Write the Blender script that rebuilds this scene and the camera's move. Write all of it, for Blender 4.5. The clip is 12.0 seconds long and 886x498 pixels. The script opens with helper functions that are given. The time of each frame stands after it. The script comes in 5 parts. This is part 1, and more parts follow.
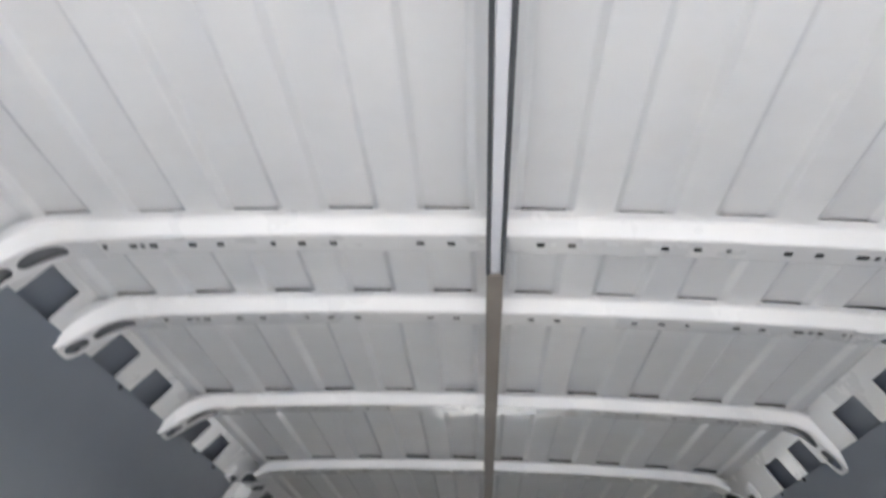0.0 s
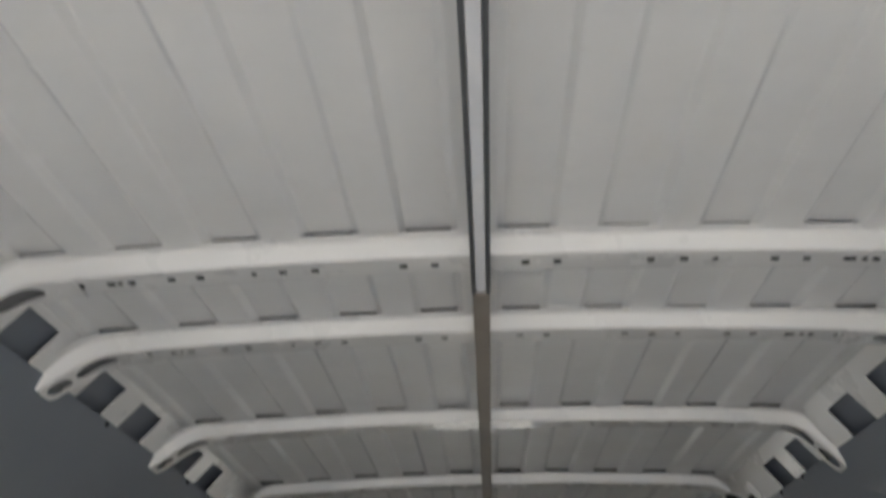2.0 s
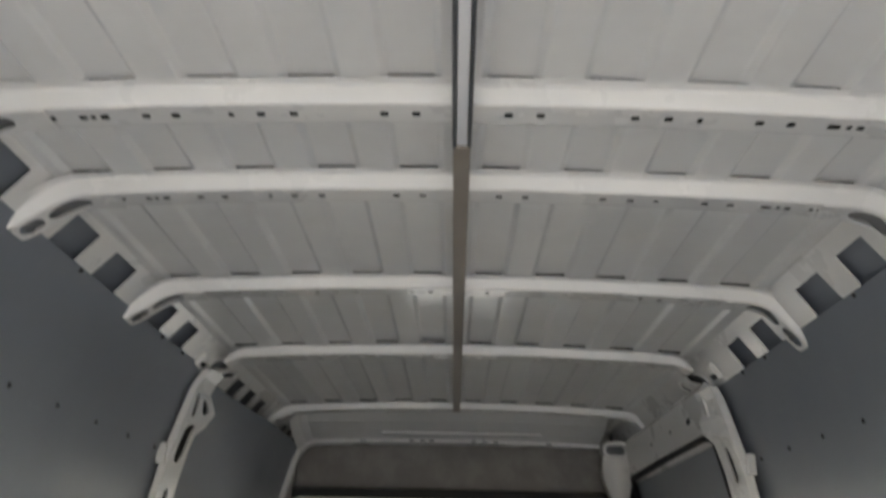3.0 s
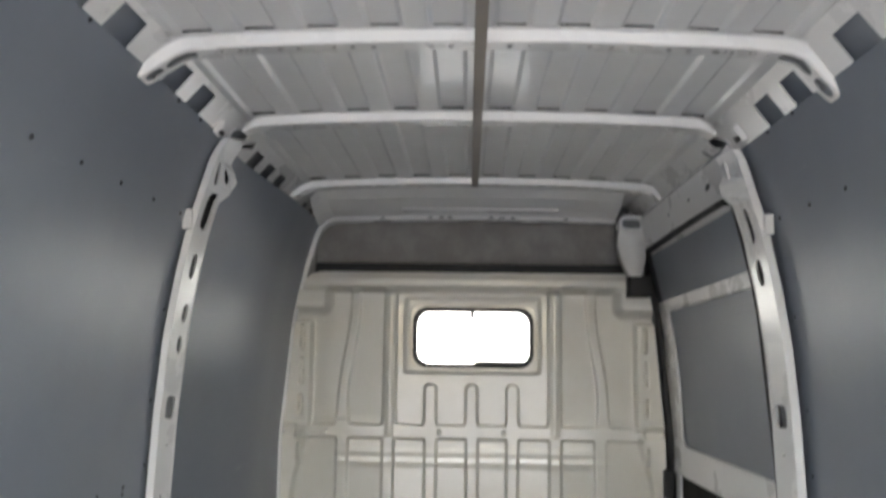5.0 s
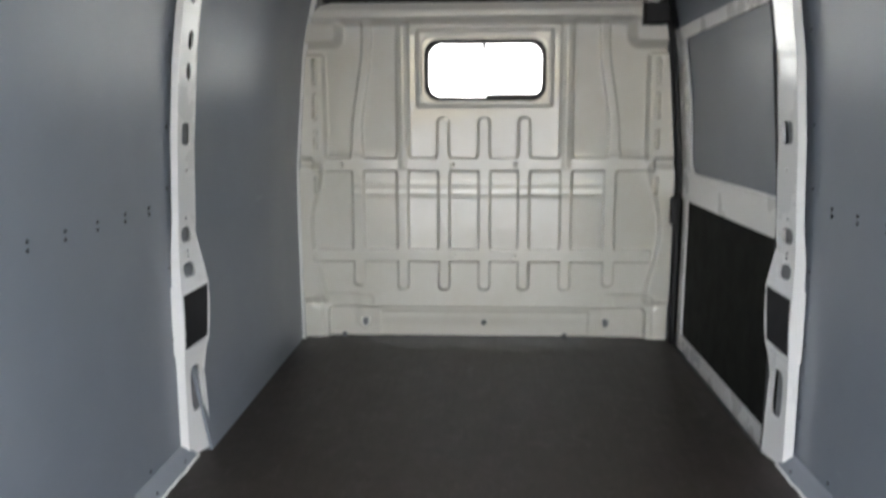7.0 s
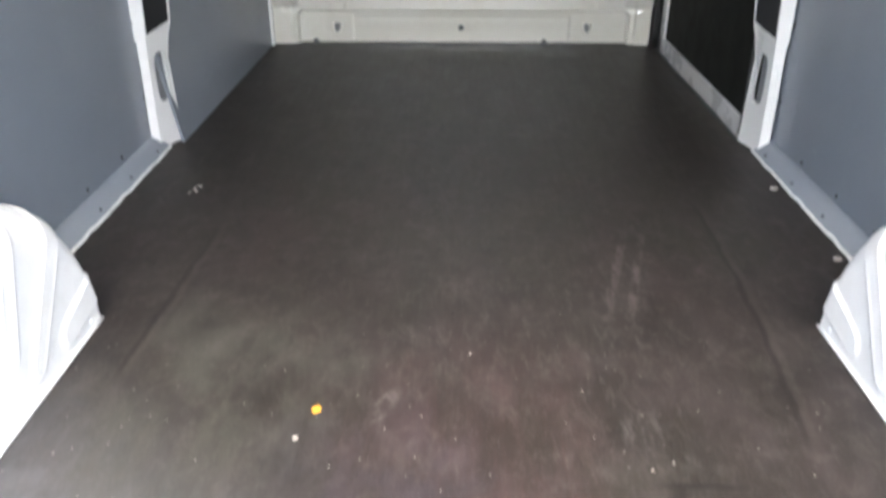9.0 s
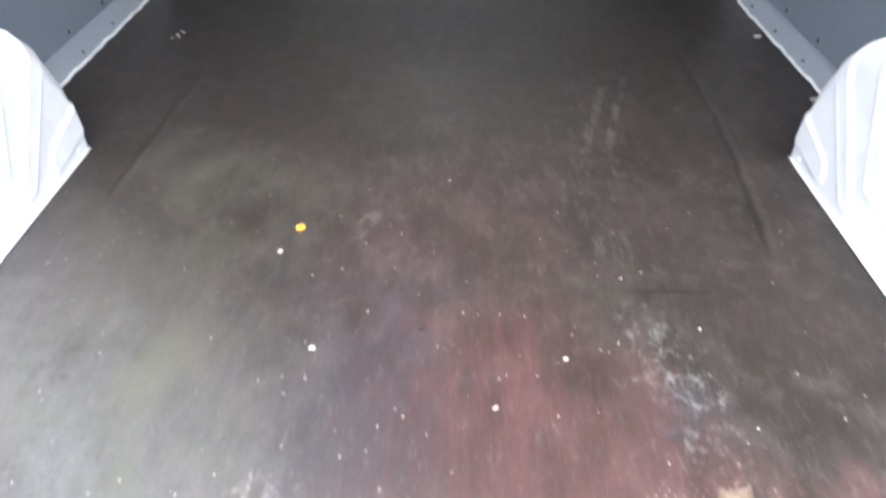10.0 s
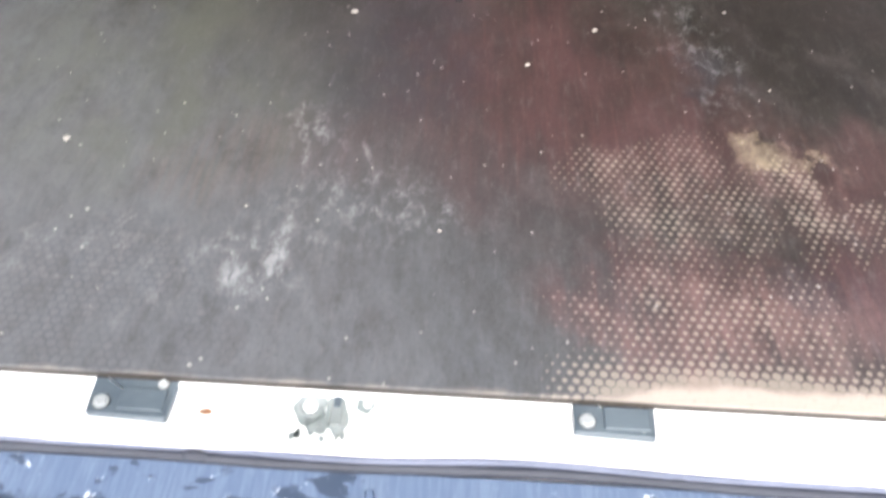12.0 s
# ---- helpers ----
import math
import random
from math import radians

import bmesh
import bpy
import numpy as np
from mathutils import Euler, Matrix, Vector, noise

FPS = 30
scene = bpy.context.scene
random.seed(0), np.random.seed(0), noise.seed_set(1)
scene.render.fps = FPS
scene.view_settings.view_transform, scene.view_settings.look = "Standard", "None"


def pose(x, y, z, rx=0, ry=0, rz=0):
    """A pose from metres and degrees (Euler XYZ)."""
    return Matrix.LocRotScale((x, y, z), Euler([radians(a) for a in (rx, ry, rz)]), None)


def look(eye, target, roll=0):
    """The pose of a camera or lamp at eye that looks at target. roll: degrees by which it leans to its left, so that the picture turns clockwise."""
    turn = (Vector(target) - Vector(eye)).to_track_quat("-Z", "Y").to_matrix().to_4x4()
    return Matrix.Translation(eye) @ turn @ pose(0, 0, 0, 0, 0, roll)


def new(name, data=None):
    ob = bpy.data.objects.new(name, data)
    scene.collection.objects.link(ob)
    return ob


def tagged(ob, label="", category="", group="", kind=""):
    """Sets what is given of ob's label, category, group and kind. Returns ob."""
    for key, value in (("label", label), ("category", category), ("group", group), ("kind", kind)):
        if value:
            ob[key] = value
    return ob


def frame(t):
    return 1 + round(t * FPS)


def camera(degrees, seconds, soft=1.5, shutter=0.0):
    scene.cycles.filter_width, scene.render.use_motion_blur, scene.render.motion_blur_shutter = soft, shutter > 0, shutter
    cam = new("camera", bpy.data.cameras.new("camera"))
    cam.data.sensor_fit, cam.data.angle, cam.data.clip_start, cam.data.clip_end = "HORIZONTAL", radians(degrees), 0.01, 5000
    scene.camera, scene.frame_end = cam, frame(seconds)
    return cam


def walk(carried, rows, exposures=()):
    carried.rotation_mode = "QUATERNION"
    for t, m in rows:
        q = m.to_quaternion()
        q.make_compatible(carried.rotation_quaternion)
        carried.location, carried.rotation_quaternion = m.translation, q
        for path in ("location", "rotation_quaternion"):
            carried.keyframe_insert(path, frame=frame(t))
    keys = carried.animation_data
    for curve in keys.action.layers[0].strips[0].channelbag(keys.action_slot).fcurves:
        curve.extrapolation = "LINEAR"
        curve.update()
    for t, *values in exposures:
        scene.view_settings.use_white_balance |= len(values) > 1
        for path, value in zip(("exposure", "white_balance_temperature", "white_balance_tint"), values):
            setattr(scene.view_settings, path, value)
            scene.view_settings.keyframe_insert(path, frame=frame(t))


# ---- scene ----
from mathutils.geometry import tessellate_polygon

cam = camera(55.2, 12.0, 2.8, 0.7)
PATH = [
    (0, (-0.01, -0.244, 1.261), (-0.119, 1.524, 2.19), 2.6),
    (0.2, (-0.004, -0.249, 1.274), (-0.13, 1.494, 2.243), 1.7),
    (0.5, (0.0, -0.261, 1.292), (-0.13, 1.45, 2.318), 0.7),
    (0.8, (0.006, -0.279, 1.308), (-0.113, 1.405, 2.38), -0.6),
    (1, (0.006, -0.292, 1.315), (-0.127, 1.363, 2.431), -1.1),
    (1.2, (0.007, -0.296, 1.318), (-0.144, 1.345, 2.451), -0.7),
    (1.5, (0.002, -0.278, 1.317), (-0.109, 1.385, 2.421), -0.6),
    (1.8, (0.001, -0.252, 1.305), (-0.095, 1.477, 2.305), -0.7),
    (2, (-0.004, -0.238, 1.29), (-0.084, 1.524, 2.232), -0.8),
    (2.2, (-0.001, -0.227, 1.281), (-0.084, 1.565, 2.165), -0.2),
    (2.5, (-0.002, -0.214, 1.265), (-0.086, 1.604, 2.095), 0.6),
    (3, (-0.003, -0.201, 1.237), (-0.039, 1.666, 1.952), 1.3),
    (3.2, (-0.005, -0.199, 1.232), (-0.043, 1.687, 1.897), 2.1),
    (4.8, (-0.021, -0.159, 1.146), (-0.071, 1.815, 1.467), 1.2),
    (5, (-0.022, -0.154, 1.144), (-0.083, 1.828, 1.405), 0.8),
    (5.5, (-0.017, -0.148, 1.143), (-0.073, 1.849, 1.23), 0.3),
    (6, (0.0, -0.153, 1.123), (-0.053, 1.845, 1.057), -1.0),
    (6.5, (0.004, -0.168, 1.087), (-0.061, 1.821, 0.884), -0.4),
    (7, (0.004, -0.178, 1.053), (-0.095, 1.795, 0.739), -0.2),
    (7.2, (0.007, -0.179, 1.043), (-0.098, 1.782, 0.667), -0.2),
    (8.8, (0.005, -0.158, 0.875), (-0.038, 1.666, 0.056), -0.2),
    (9, (0.003, -0.163, 0.862), (-0.036, 1.634, -0.015), 0.0),
    (9.5, (0.017, -0.198, 0.811), (-0.012, 1.523, -0.207), 0.2),
    (10, (0.025, -0.258, 0.779), (0.01, 1.413, -0.321), 0.5),
    (10.5, (0.037, -0.338, 0.742), (0.078, 1.285, -0.427), 1.7),
    (11, (0.026, -0.397, 0.714), (0.121, 1.124, -0.582), 1.5),
    (11.5, (-0.002, -0.437, 0.698), (0.023, 1.005, -0.687), 2.3),
    (12, (-0.011, -0.461, 0.673), (-0.019, 0.924, -0.77), 3.0),
]
EXPOSURES = [
    (0.0, 2.60, 6600, 7), (0.5, 2.15, 6600, 7), (1.2, 1.80, 6650, 7), (1.8, 1.75, 7000, 5), (2.5, 1.80, 7150, 5), (3.2, 2.00, 7200, 5), (4.8, 2.65, 6850, 7), (5.0, 2.65, 6800, 7), (6.5, 2.63, 6600, 6), (7.2, 2.77, 6550, 6), (9.0, 3.17, 6450, 7), (9.5, 3.26, 6200, 8), (10.5, 3.22, 6080, 8), (11.0, 2.98, 6000, 8), (11.5, 2.76, 6200, 7), (12.0, 2.23, 6450, 6),
]
walk(cam, [(t, look(eye, target, roll)) for t, eye, target, roll in PATH], EXPOSURES)

# ---- world and light: an overcast day, the van's tail open to the sky ----
world = bpy.data.worlds.new("sky")
scene.world = world
world.use_nodes = True
wn, wl = world.node_tree.nodes, world.node_tree.links
sky = wn.new("ShaderNodeTexSky")
sky.sky_type = "NISHITA"
sky.sun_disc = False
sky.sun_elevation, sky.sun_rotation = radians(55), radians(178)
sky.air_density, sky.dust_density = 1.0, 4.0
wl.new(sky.outputs[0], wn["Background"].inputs[0])
wn["Background"].inputs[1].default_value = 0.15
sun_data = bpy.data.lights.new("sun", "SUN")
sun_data.energy, sun_data.angle, sun_data.color = 0.42, radians(60), (0.955, 0.98, 1.0)
sun = new("sun", sun_data)
sun.matrix_world = look((0.15, -4.3, 6.1), (0, 0, 0))


# ---- materials ----
class Nodes:
    """A node material with a few short ways to wire it."""

    def __init__(self, name):
        self.mat = bpy.data.materials.new(name)
        self.mat.use_nodes = True
        self.gloss, self.drift = 0.15, None
        self.t = self.mat.node_tree
        self.bsdf = self.t.nodes["Principled BSDF"]
        self.pos = self.t.nodes.new("ShaderNodeNewGeometry").outputs["Position"]

    def link(self, a, b):
        if isinstance(a, (int, float)):
            b.default_value = a
        elif isinstance(a, tuple):
            b.default_value = (*a, 1.0) if len(a) == 3 and len(b.default_value) == 4 else a
        else:
            self.t.links.new(a, b)

    def m(self, op, a, b=0.0, c=0.0, clamp=False):
        n = self.t.nodes.new("ShaderNodeMath")
        n.operation, n.use_clamp = op, clamp
        for v, i in zip((a, b, c), n.inputs):
            self.link(v, i)
        return n.outputs[0]

    def xyz(self):
        n = self.t.nodes.new("ShaderNodeSeparateXYZ")
        self.link(self.pos, n.inputs[0])
        return n.outputs

    def scaled(self, x, y, z):
        n = self.t.nodes.new("ShaderNodeVectorMath")
        n.operation = "MULTIPLY"
        self.link(self.pos, n.inputs[0])
        n.inputs[1].default_value = (x, y, z)
        return n.outputs[0]

    def noise(self, scale, detail=3.0, rough=0.55, vec=None, distort=0.0):
        n = self.t.nodes.new("ShaderNodeTexNoise")
        self.link(vec or self.pos, n.inputs["Vector"])
        n.inputs["Scale"].default_value, n.inputs["Detail"].default_value = scale, detail
        n.inputs["Roughness"].default_value, n.inputs["Distortion"].default_value = rough, distort
        return n.outputs[0]

    def ramp(self, v, lo, hi, a=0.0, b=1.0):
        n = self.t.nodes.new("ShaderNodeMapRange")
        n.interpolation_type = "SMOOTHSTEP"
        self.link(v, n.inputs[0])
        for i, x in zip((1, 2, 3, 4), (lo, hi, a, b)):
            n.inputs[i].default_value = x
        return n.outputs[0]

    def mix(self, f, a, b):
        n = self.t.nodes.new("ShaderNodeMix")
        n.data_type = "RGBA"
        self.link(f, n.inputs[0])
        self.link(a, n.inputs[6])
        self.link(b, n.inputs[7])
        return n.outputs[2]

    def blob(self, x, y, rx, ry, edge=0.5):
        """A soft oval stain on the floor."""
        px, py = self.drift or self.xyz()[:2]
        u = self.m("DIVIDE", self.m("SUBTRACT", px, x), rx)
        v = self.m("DIVIDE", self.m("SUBTRACT", py, y), ry)
        d = self.m("ADD", self.m("MULTIPLY", u, u), self.m("MULTIPLY", v, v))
        return self.ramp(d, edge, 1.0, 1.0, 0.0)

    def bump(self, h, strength=0.3, dist=0.002):
        n = self.t.nodes.new("ShaderNodeBump")
        n.inputs["Strength"].default_value, n.inputs["Distance"].default_value = strength, dist
        self.link(h, n.inputs["Height"])
        self.t.links.new(n.outputs[0], self.bsdf.inputs["Normal"])

    def done(self, color, rough=0.5, metal=0.0, coat=0.0, spec=0.5):
        self.link(color, self.bsdf.inputs["Base Color"])
        self.link(rough, self.bsdf.inputs["Roughness"])
        self.link(metal, self.bsdf.inputs["Metallic"])
        self.bsdf.inputs["Coat Weight"].default_value = coat
        self.bsdf.inputs["Coat Roughness"].default_value = self.gloss
        self.bsdf.inputs["Specular IOR Level"].default_value = spec
        return self.mat


def painted(name, a, b, rough=0.35, coat=0.2, grain=220.0, gloss=0.15, peel=0.08):
    n = Nodes(name)
    dirt = n.ramp(n.noise(3.2, 5.0, 0.65), 0.4, 0.75)
    fine = n.ramp(n.noise(26.0, 4.0, 0.6), 0.45, 0.8)
    n.bump(n.noise(grain, 2.0), peel, 0.001)
    n.gloss = gloss
    c = n.mix(n.m("MULTIPLY", fine, 0.35), n.mix(dirt, a, b), b)
    return n.done(c, n.m("ADD", n.m("MULTIPLY", dirt, 0.15), rough), 0.0, coat)


def plastic(name, a, b, rough=0.5, grain=400.0, depth=0.15, spec=0.5):
    n = Nodes(name)
    f = n.ramp(n.noise(9.0, 5.0, 0.6), 0.35, 0.7)
    n.bump(n.noise(grain, 2.0), depth, 0.001)
    return n.done(n.mix(f, a, b), n.m("ADD", n.m("MULTIPLY", f, 0.12), rough), spec=spec)


def metal(name, c, rough=0.35):
    n = Nodes(name)
    f = n.noise(60.0, 4.0, 0.7)
    n.bump(f, 0.1, 0.0005)
    return n.done(n.mix(f, tuple(v * 0.7 for v in c), c), n.m("ADD", n.m("MULTIPLY", f, 0.25), rough - 0.1), 1.0)


def wall_board():
    """Grey film-faced lining board: satin, faint scuffs, very fine grain."""
    n = Nodes("grey_lining_board")
    cloud = n.ramp(n.noise(2.1, 4.0, 0.6), 0.3, 0.75)
    scuff = n.ramp(n.noise(14.0, 6.0, 0.7, n.scaled(1, 0.35, 1.6)), 0.62, 0.8)
    c = n.mix(cloud, (0.200, 0.223, 0.256), (0.230, 0.253, 0.286))
    c = n.mix(n.m("MULTIPLY", scuff, 0.35), c, (0.36, 0.38, 0.41))
    n.bump(n.noise(160.0, 2.0, 0.5), 0.03, 0.001)
    return n.done(c, n.m("ADD", n.m("MULTIPLY", n.noise(2.0, 2.0), 0.05), 0.35), 0.0, 0.0)


def floor_board():
    """Brown film-faced plywood, embossed in small hexagons, worn through to bare wood near the tail."""
    n = Nodes("worn_brown_plywood")
    px, py, _ = n.xyz()
    # hexagon cells 11 mm apart: distance to the nearest of two shifted lattices
    a, b = 0.011, 0.011 * 1.732

    def lattice(ox, oy):
        u = n.m("SUBTRACT", n.m("FRACT", n.m("ADD", n.m("DIVIDE", px, a), ox)), 0.5)
        v = n.m("SUBTRACT", n.m("FRACT", n.m("ADD", n.m("DIVIDE", py, b), oy)), 0.5)
        u, v = n.m("ABSOLUTE", n.m("MULTIPLY", u, a)), n.m("ABSOLUTE", n.m("MULTIPLY", v, b))
        return n.m("MAXIMUM", u, n.m("ADD", n.m("MULTIPLY", u, 0.5), n.m("MULTIPLY", v, 0.866)))

    hexd = n.m("MINIMUM", lattice(0.0, 0.0), lattice(0.5, 0.5))
    cell = n.ramp(hexd, 0.0038, 0.0050, 1.0, 0.0)

    def tint(c, f, k, color):
        return n.mix(n.m("MULTIPLY", f, k), c, color)

    def most(*fs):
        out = fs[0]
        for f in fs[1:]:
            out = n.m("MAXIMUM", out, f)
        return out

    big = n.noise(2.2, 5.0, 0.6)
    mid = n.noise(9.0, 6.0, 0.62, n.scaled(1.3, 0.6, 1.0), 0.3)
    blot = n.noise(24.0, 8.0, 0.75, n.scaled(1.3, 0.6, 1.0), 0.2)
    streak = n.noise(20.0, 6.0, 0.68, n.scaled(2.4, 0.20, 1.0), 0.15)
    hair = n.noise(60.0, 4.0, 0.65, n.scaled(3.0, 0.07, 1.0))
    fine = n.noise(95.0, 4.0, 0.7)
    grit = n.noise(190.0, 5.0, 0.8)
    # stains have ragged outlines: their ovals are read from shifted places
    n.drift = [n.m("ADD", p, n.m("MULTIPLY", n.m("SUBTRACT", n.noise(f, 7.0, 0.68, n.scaled(1.0, 0.8, 1.0)), 0.5), k)) for p, f, k in ((px, 8.0, 0.30), (py, 7.1, 0.36))]
    # the dark film: olive to brown, drawn out along the van
    c = n.mix(n.ramp(big, 0.3, 0.7), (0.0155, 0.0128, 0.0108), (0.0210, 0.0170, 0.0148))
    c = tint(c, n.ramp(py, 1.3, 2.4), 0.6, (0.0240, 0.0215, 0.0160))
    hue = n.noise(3.8, 4.0, 0.6, n.scaled(1.0, 0.55, 1.0), 0.4)
    c = tint(c, n.ramp(hue, 0.50, 0.70), 0.5, (0.036, 0.0255, 0.0240))
    c = tint(c, n.ramp(hue, 0.50, 0.32), 0.5, (0.0270, 0.0250, 0.0190))
    c = tint(c, n.ramp(mid, 0.45, 0.70), 0.5, (0.040, 0.032, 0.031))
    mottle = n.noise(12.0, 9.0, 0.70, n.scaled(1.1, 0.9, 1.0), 0.8)
    c = tint(c, n.ramp(mottle, 0.51, 0.68), 0.52, (0.056, 0.046, 0.044))
    c = tint(c, n.ramp(mottle, 0.47, 0.32), 0.65, (0.0085, 0.0072, 0.0068))
    c = tint(c, n.ramp(streak, 0.48, 0.72), 0.20, (0.048, 0.040, 0.036))
    c = tint(c, n.ramp(streak, 0.46, 0.28), 0.22, (0.0110, 0.0092, 0.0080))
    c = tint(c, n.ramp(blot, 0.52, 0.70), 0.48, (0.058, 0.049, 0.044))
    # grey dust trodden in: most of it by the tail and on the kerb side; the right side's shade is painted in with it
    tail = n.ramp(py, 0.0, 0.75, 1.0, 0.0)
    rear = n.ramp(py, 0.5, 1.9, 1.0, 0.0)
    kerb = n.ramp(px, -0.70, 0.20, 1.0, 0.20)
    dust = n.m("MULTIPLY", n.ramp(n.m("ADD", n.m("MULTIPLY", mid, 0.55), n.m("MULTIPLY", streak, 0.45)), 0.34, 0.66), n.m("ADD", n.m("MULTIPLY", tail, 0.50), n.m("MULTIPLY", rear, 0.14)))
    c = n.mix(n.m("MULTIPLY", dust, kerb), c, (0.094, 0.088, 0.090))
    # sheen of the sky on the rear left floor, painted as a bluish tint
    sky_sheen = n.m("ADD", n.m("ADD", py, n.m("MULTIPLY", px, 1.05)), n.m("MULTIPLY", n.m("SUBTRACT", mid, 0.5), 0.45))
    sky_sheen = n.m("MULTIPLY", n.ramp(sky_sheen, -0.15, 0.62, 1.0, 0.0), n.ramp(py, 0.75, 1.35, 1.0, 0.0))
    c = n.mix(n.m("MULTIPLY", sky_sheen, n.ramp(blot, 0.30, 0.66, 0.42, 0.80)), c, (0.104, 0.110, 0.119))
    green = n.m("MULTIPLY", most(n.blob(-0.40, 0.52, 0.34, 0.34, 0.0), n.m("MULTIPLY", n.blob(-0.42, 1.05, 0.30, 0.42, 0.0), 0.6)), n.ramp(mid, 0.32, 0.68))
    c = tint(c, green, 0.62, (0.074, 0.079, 0.062))
    violet = n.m("MULTIPLY", most(n.blob(-0.14, 0.72, 0.26, 0.34, 0.0), n.blob(0.46, 0.12, 0.14, 0.16, 0.0)), n.ramp(mid, 0.35, 0.7))
    c = tint(c, violet, 0.42, (0.058, 0.049, 0.062))
    brown = n.m("MULTIPLY", n.blob(-0.29, 0.31, 0.11, 0.10, 0.0), n.ramp(hair, 0.36, 0.62))
    c = tint(c, brown, 0.32, (0.110, 0.084, 0.078))
    # film rubbed down to its red-brown layer, in ragged fields
    red = most(n.blob(0.11, 0.52, 0.27, 0.36, 0.0), n.m("MULTIPLY", n.blob(0.26, 0.42, 0.22, 0.14, 0.0), 0.9), n.m("MULTIPLY", n.blob(0.46, 0.34, 0.16, 0.14, 0.0), 0.8), n.blob(0.24, 0.12, 0.20, 0.12, 0.0), n.m("MULTIPLY", n.blob(0.47, 0.16, 0.12, 0.12, 0.0), 0.9), n.m("MULTIPLY", n.blob(0.02, 0.95, 0.28, 0.40, 0.0), 0.30), n.m("MULTIPLY", n.blob(-0.08, 0.36, 0.20, 0.14, 0.0), 0.4))
    rag = n.m("ADD", n.m("MULTIPLY", streak, 0.40), n.m("ADD", n.m("MULTIPLY", mid, 0.35), n.m("MULTIPLY", blot, 0.25)))
    red = n.m("MULTIPLY", red, n.ramp(rag, 0.36, 0.62, 0.22, 1.0))
    c = tint(c, red, 0.60, (0.076, 0.033, 0.034))
    c = tint(c, n.m("MULTIPLY", red, n.ramp(hair, 0.50, 0.70)), 0.35, (0.112, 0.052, 0.047))
    # black rubber smears and dark, wet-looking spots
    smear = n.ramp(n.noise(6.5, 6.0, 0.7, n.scaled(1.3, 0.8, 1.0)), 0.55, 0.70)
    c = tint(c, smear, 0.42, (0.017, 0.015, 0.015))
    dark = n.m("MULTIPLY", most(n.blob(0.385, 0.150, 0.05, 0.04, 0.1), n.blob(0.32, 0.53, 0.07, 0.05, 0.0), n.m("MULTIPLY", n.blob(-0.05, 0.80, 0.13, 0.07, 0.0), 0.6), n.m("MULTIPLY", n.blob(-0.07, 0.56, 0.13, 0.22, 0.0), 0.9)), n.ramp(blot, 0.35, 0.55))
    c = tint(c, dark, 0.6, (0.026, 0.026, 0.032))
    # white powder scuffs
    dab = n.noise(34.0, 8.0, 0.82, n.scaled(1.3, 0.8, 1.0), 0.25)
    pw = n.m("MULTIPLY", n.m("MULTIPLY", n.blob(-0.209, 0.152, 0.080, 0.060, 0.0), n.ramp(dab, 0.45, 0.66)), 0.9)
    thin = most(n.blob(-0.178, 0.375, 0.065, 0.11, 0.0), n.m("MULTIPLY", n.blob(-0.10, 0.24, 0.17, 0.07, 0.0), 0.62), n.m("MULTIPLY", n.blob(0.33, 0.60, 0.09, 0.24, 0.0), 0.50), n.m("MULTIPLY", n.blob(-0.40, 0.15, 0.20, 0.09, 0.0), 0.35))
    pw = most(pw, n.m("MULTIPLY", thin, n.ramp(dab, 0.48, 0.69)))
    c = tint(c, pw, 0.70, (0.33, 0.33, 0.335))
    rub = most(n.blob(0.378, 1.55, 0.05, 0.22, 0.0), n.blob(0.30, 1.20, 0.16, 0.50, 0.0), n.m("MULTIPLY", n.blob(0.05, 1.1, 0.30, 0.45, 0.0), 0.7), n.m("MULTIPLY", n.blob(0.60, 2.75, 0.30, 0.30, 0.0), 0.55))
    rub = n.m("MULTIPLY", rub, n.ramp(n.noise(22.0, 8.0, 0.75, n.scaled(1.9, 0.5, 1.0), 0.3), 0.50, 0.72))
    c = tint(c, rub, 0.42, (0.130, 0.117, 0.110))
    # pale hairs drawn along the van by dragged loads
    drag = n.m("MULTIPLY", n.ramp(n.noise(46.0, 7.0, 0.74, n.scaled(1.8, 0.45, 1.0), 0.2), 0.52, 0.70), n.ramp(py, 0.30, 1.1, 1.0, 0.25))
    c = tint(c, drag, 0.22, (0.150, 0.142, 0.146))
    # trodden-in pale blotches over the middle of the floor
    haze = n.m("MULTIPLY", n.ramp(n.noise(15.0, 10.0, 0.78, n.scaled(1.2, 0.75, 1.0), 0.5), 0.49, 0.64), n.m("MULTIPLY", n.ramp(py, 0.45, 0.9), n.ramp(py, 1.5, 2.3, 1.0, 0.15)))
    c = tint(c, haze, 0.20, (0.086, 0.075, 0.068))
    # two slanting drag marks further in
    for x0 in (0.340, 0.384):
        off = n.m("SUBTRACT", px, n.m("ADD", x0, n.m("MULTIPLY", n.m("SUBTRACT", py, 1.46), 0.245)))
        off = n.m("ABSOLUTE", n.m("ADD", off, n.m("MULTIPLY", n.m("SUBTRACT", blot, 0.5), 0.03)))
        mark = n.m("MULTIPLY", n.ramp(off, 0.004, 0.014, 1.0, 0.0), n.m("MULTIPLY", n.ramp(py, 1.20, 1.30), n.ramp(py, 1.62, 1.74, 1.0, 0.0)))
        c = tint(c, n.m("MULTIPLY", mark, n.ramp(blot, 0.40, 0.60)), 0.45, (0.120, 0.108, 0.098))
    # one slanting scuff and a curl of chalk
    u = n.m("ADD", n.m("SUBTRACT", px, -0.121), n.m("MULTIPLY", n.m("SUBTRACT", py, 1.0), -0.38))
    v = n.m("SUBTRACT", py, 1.0)
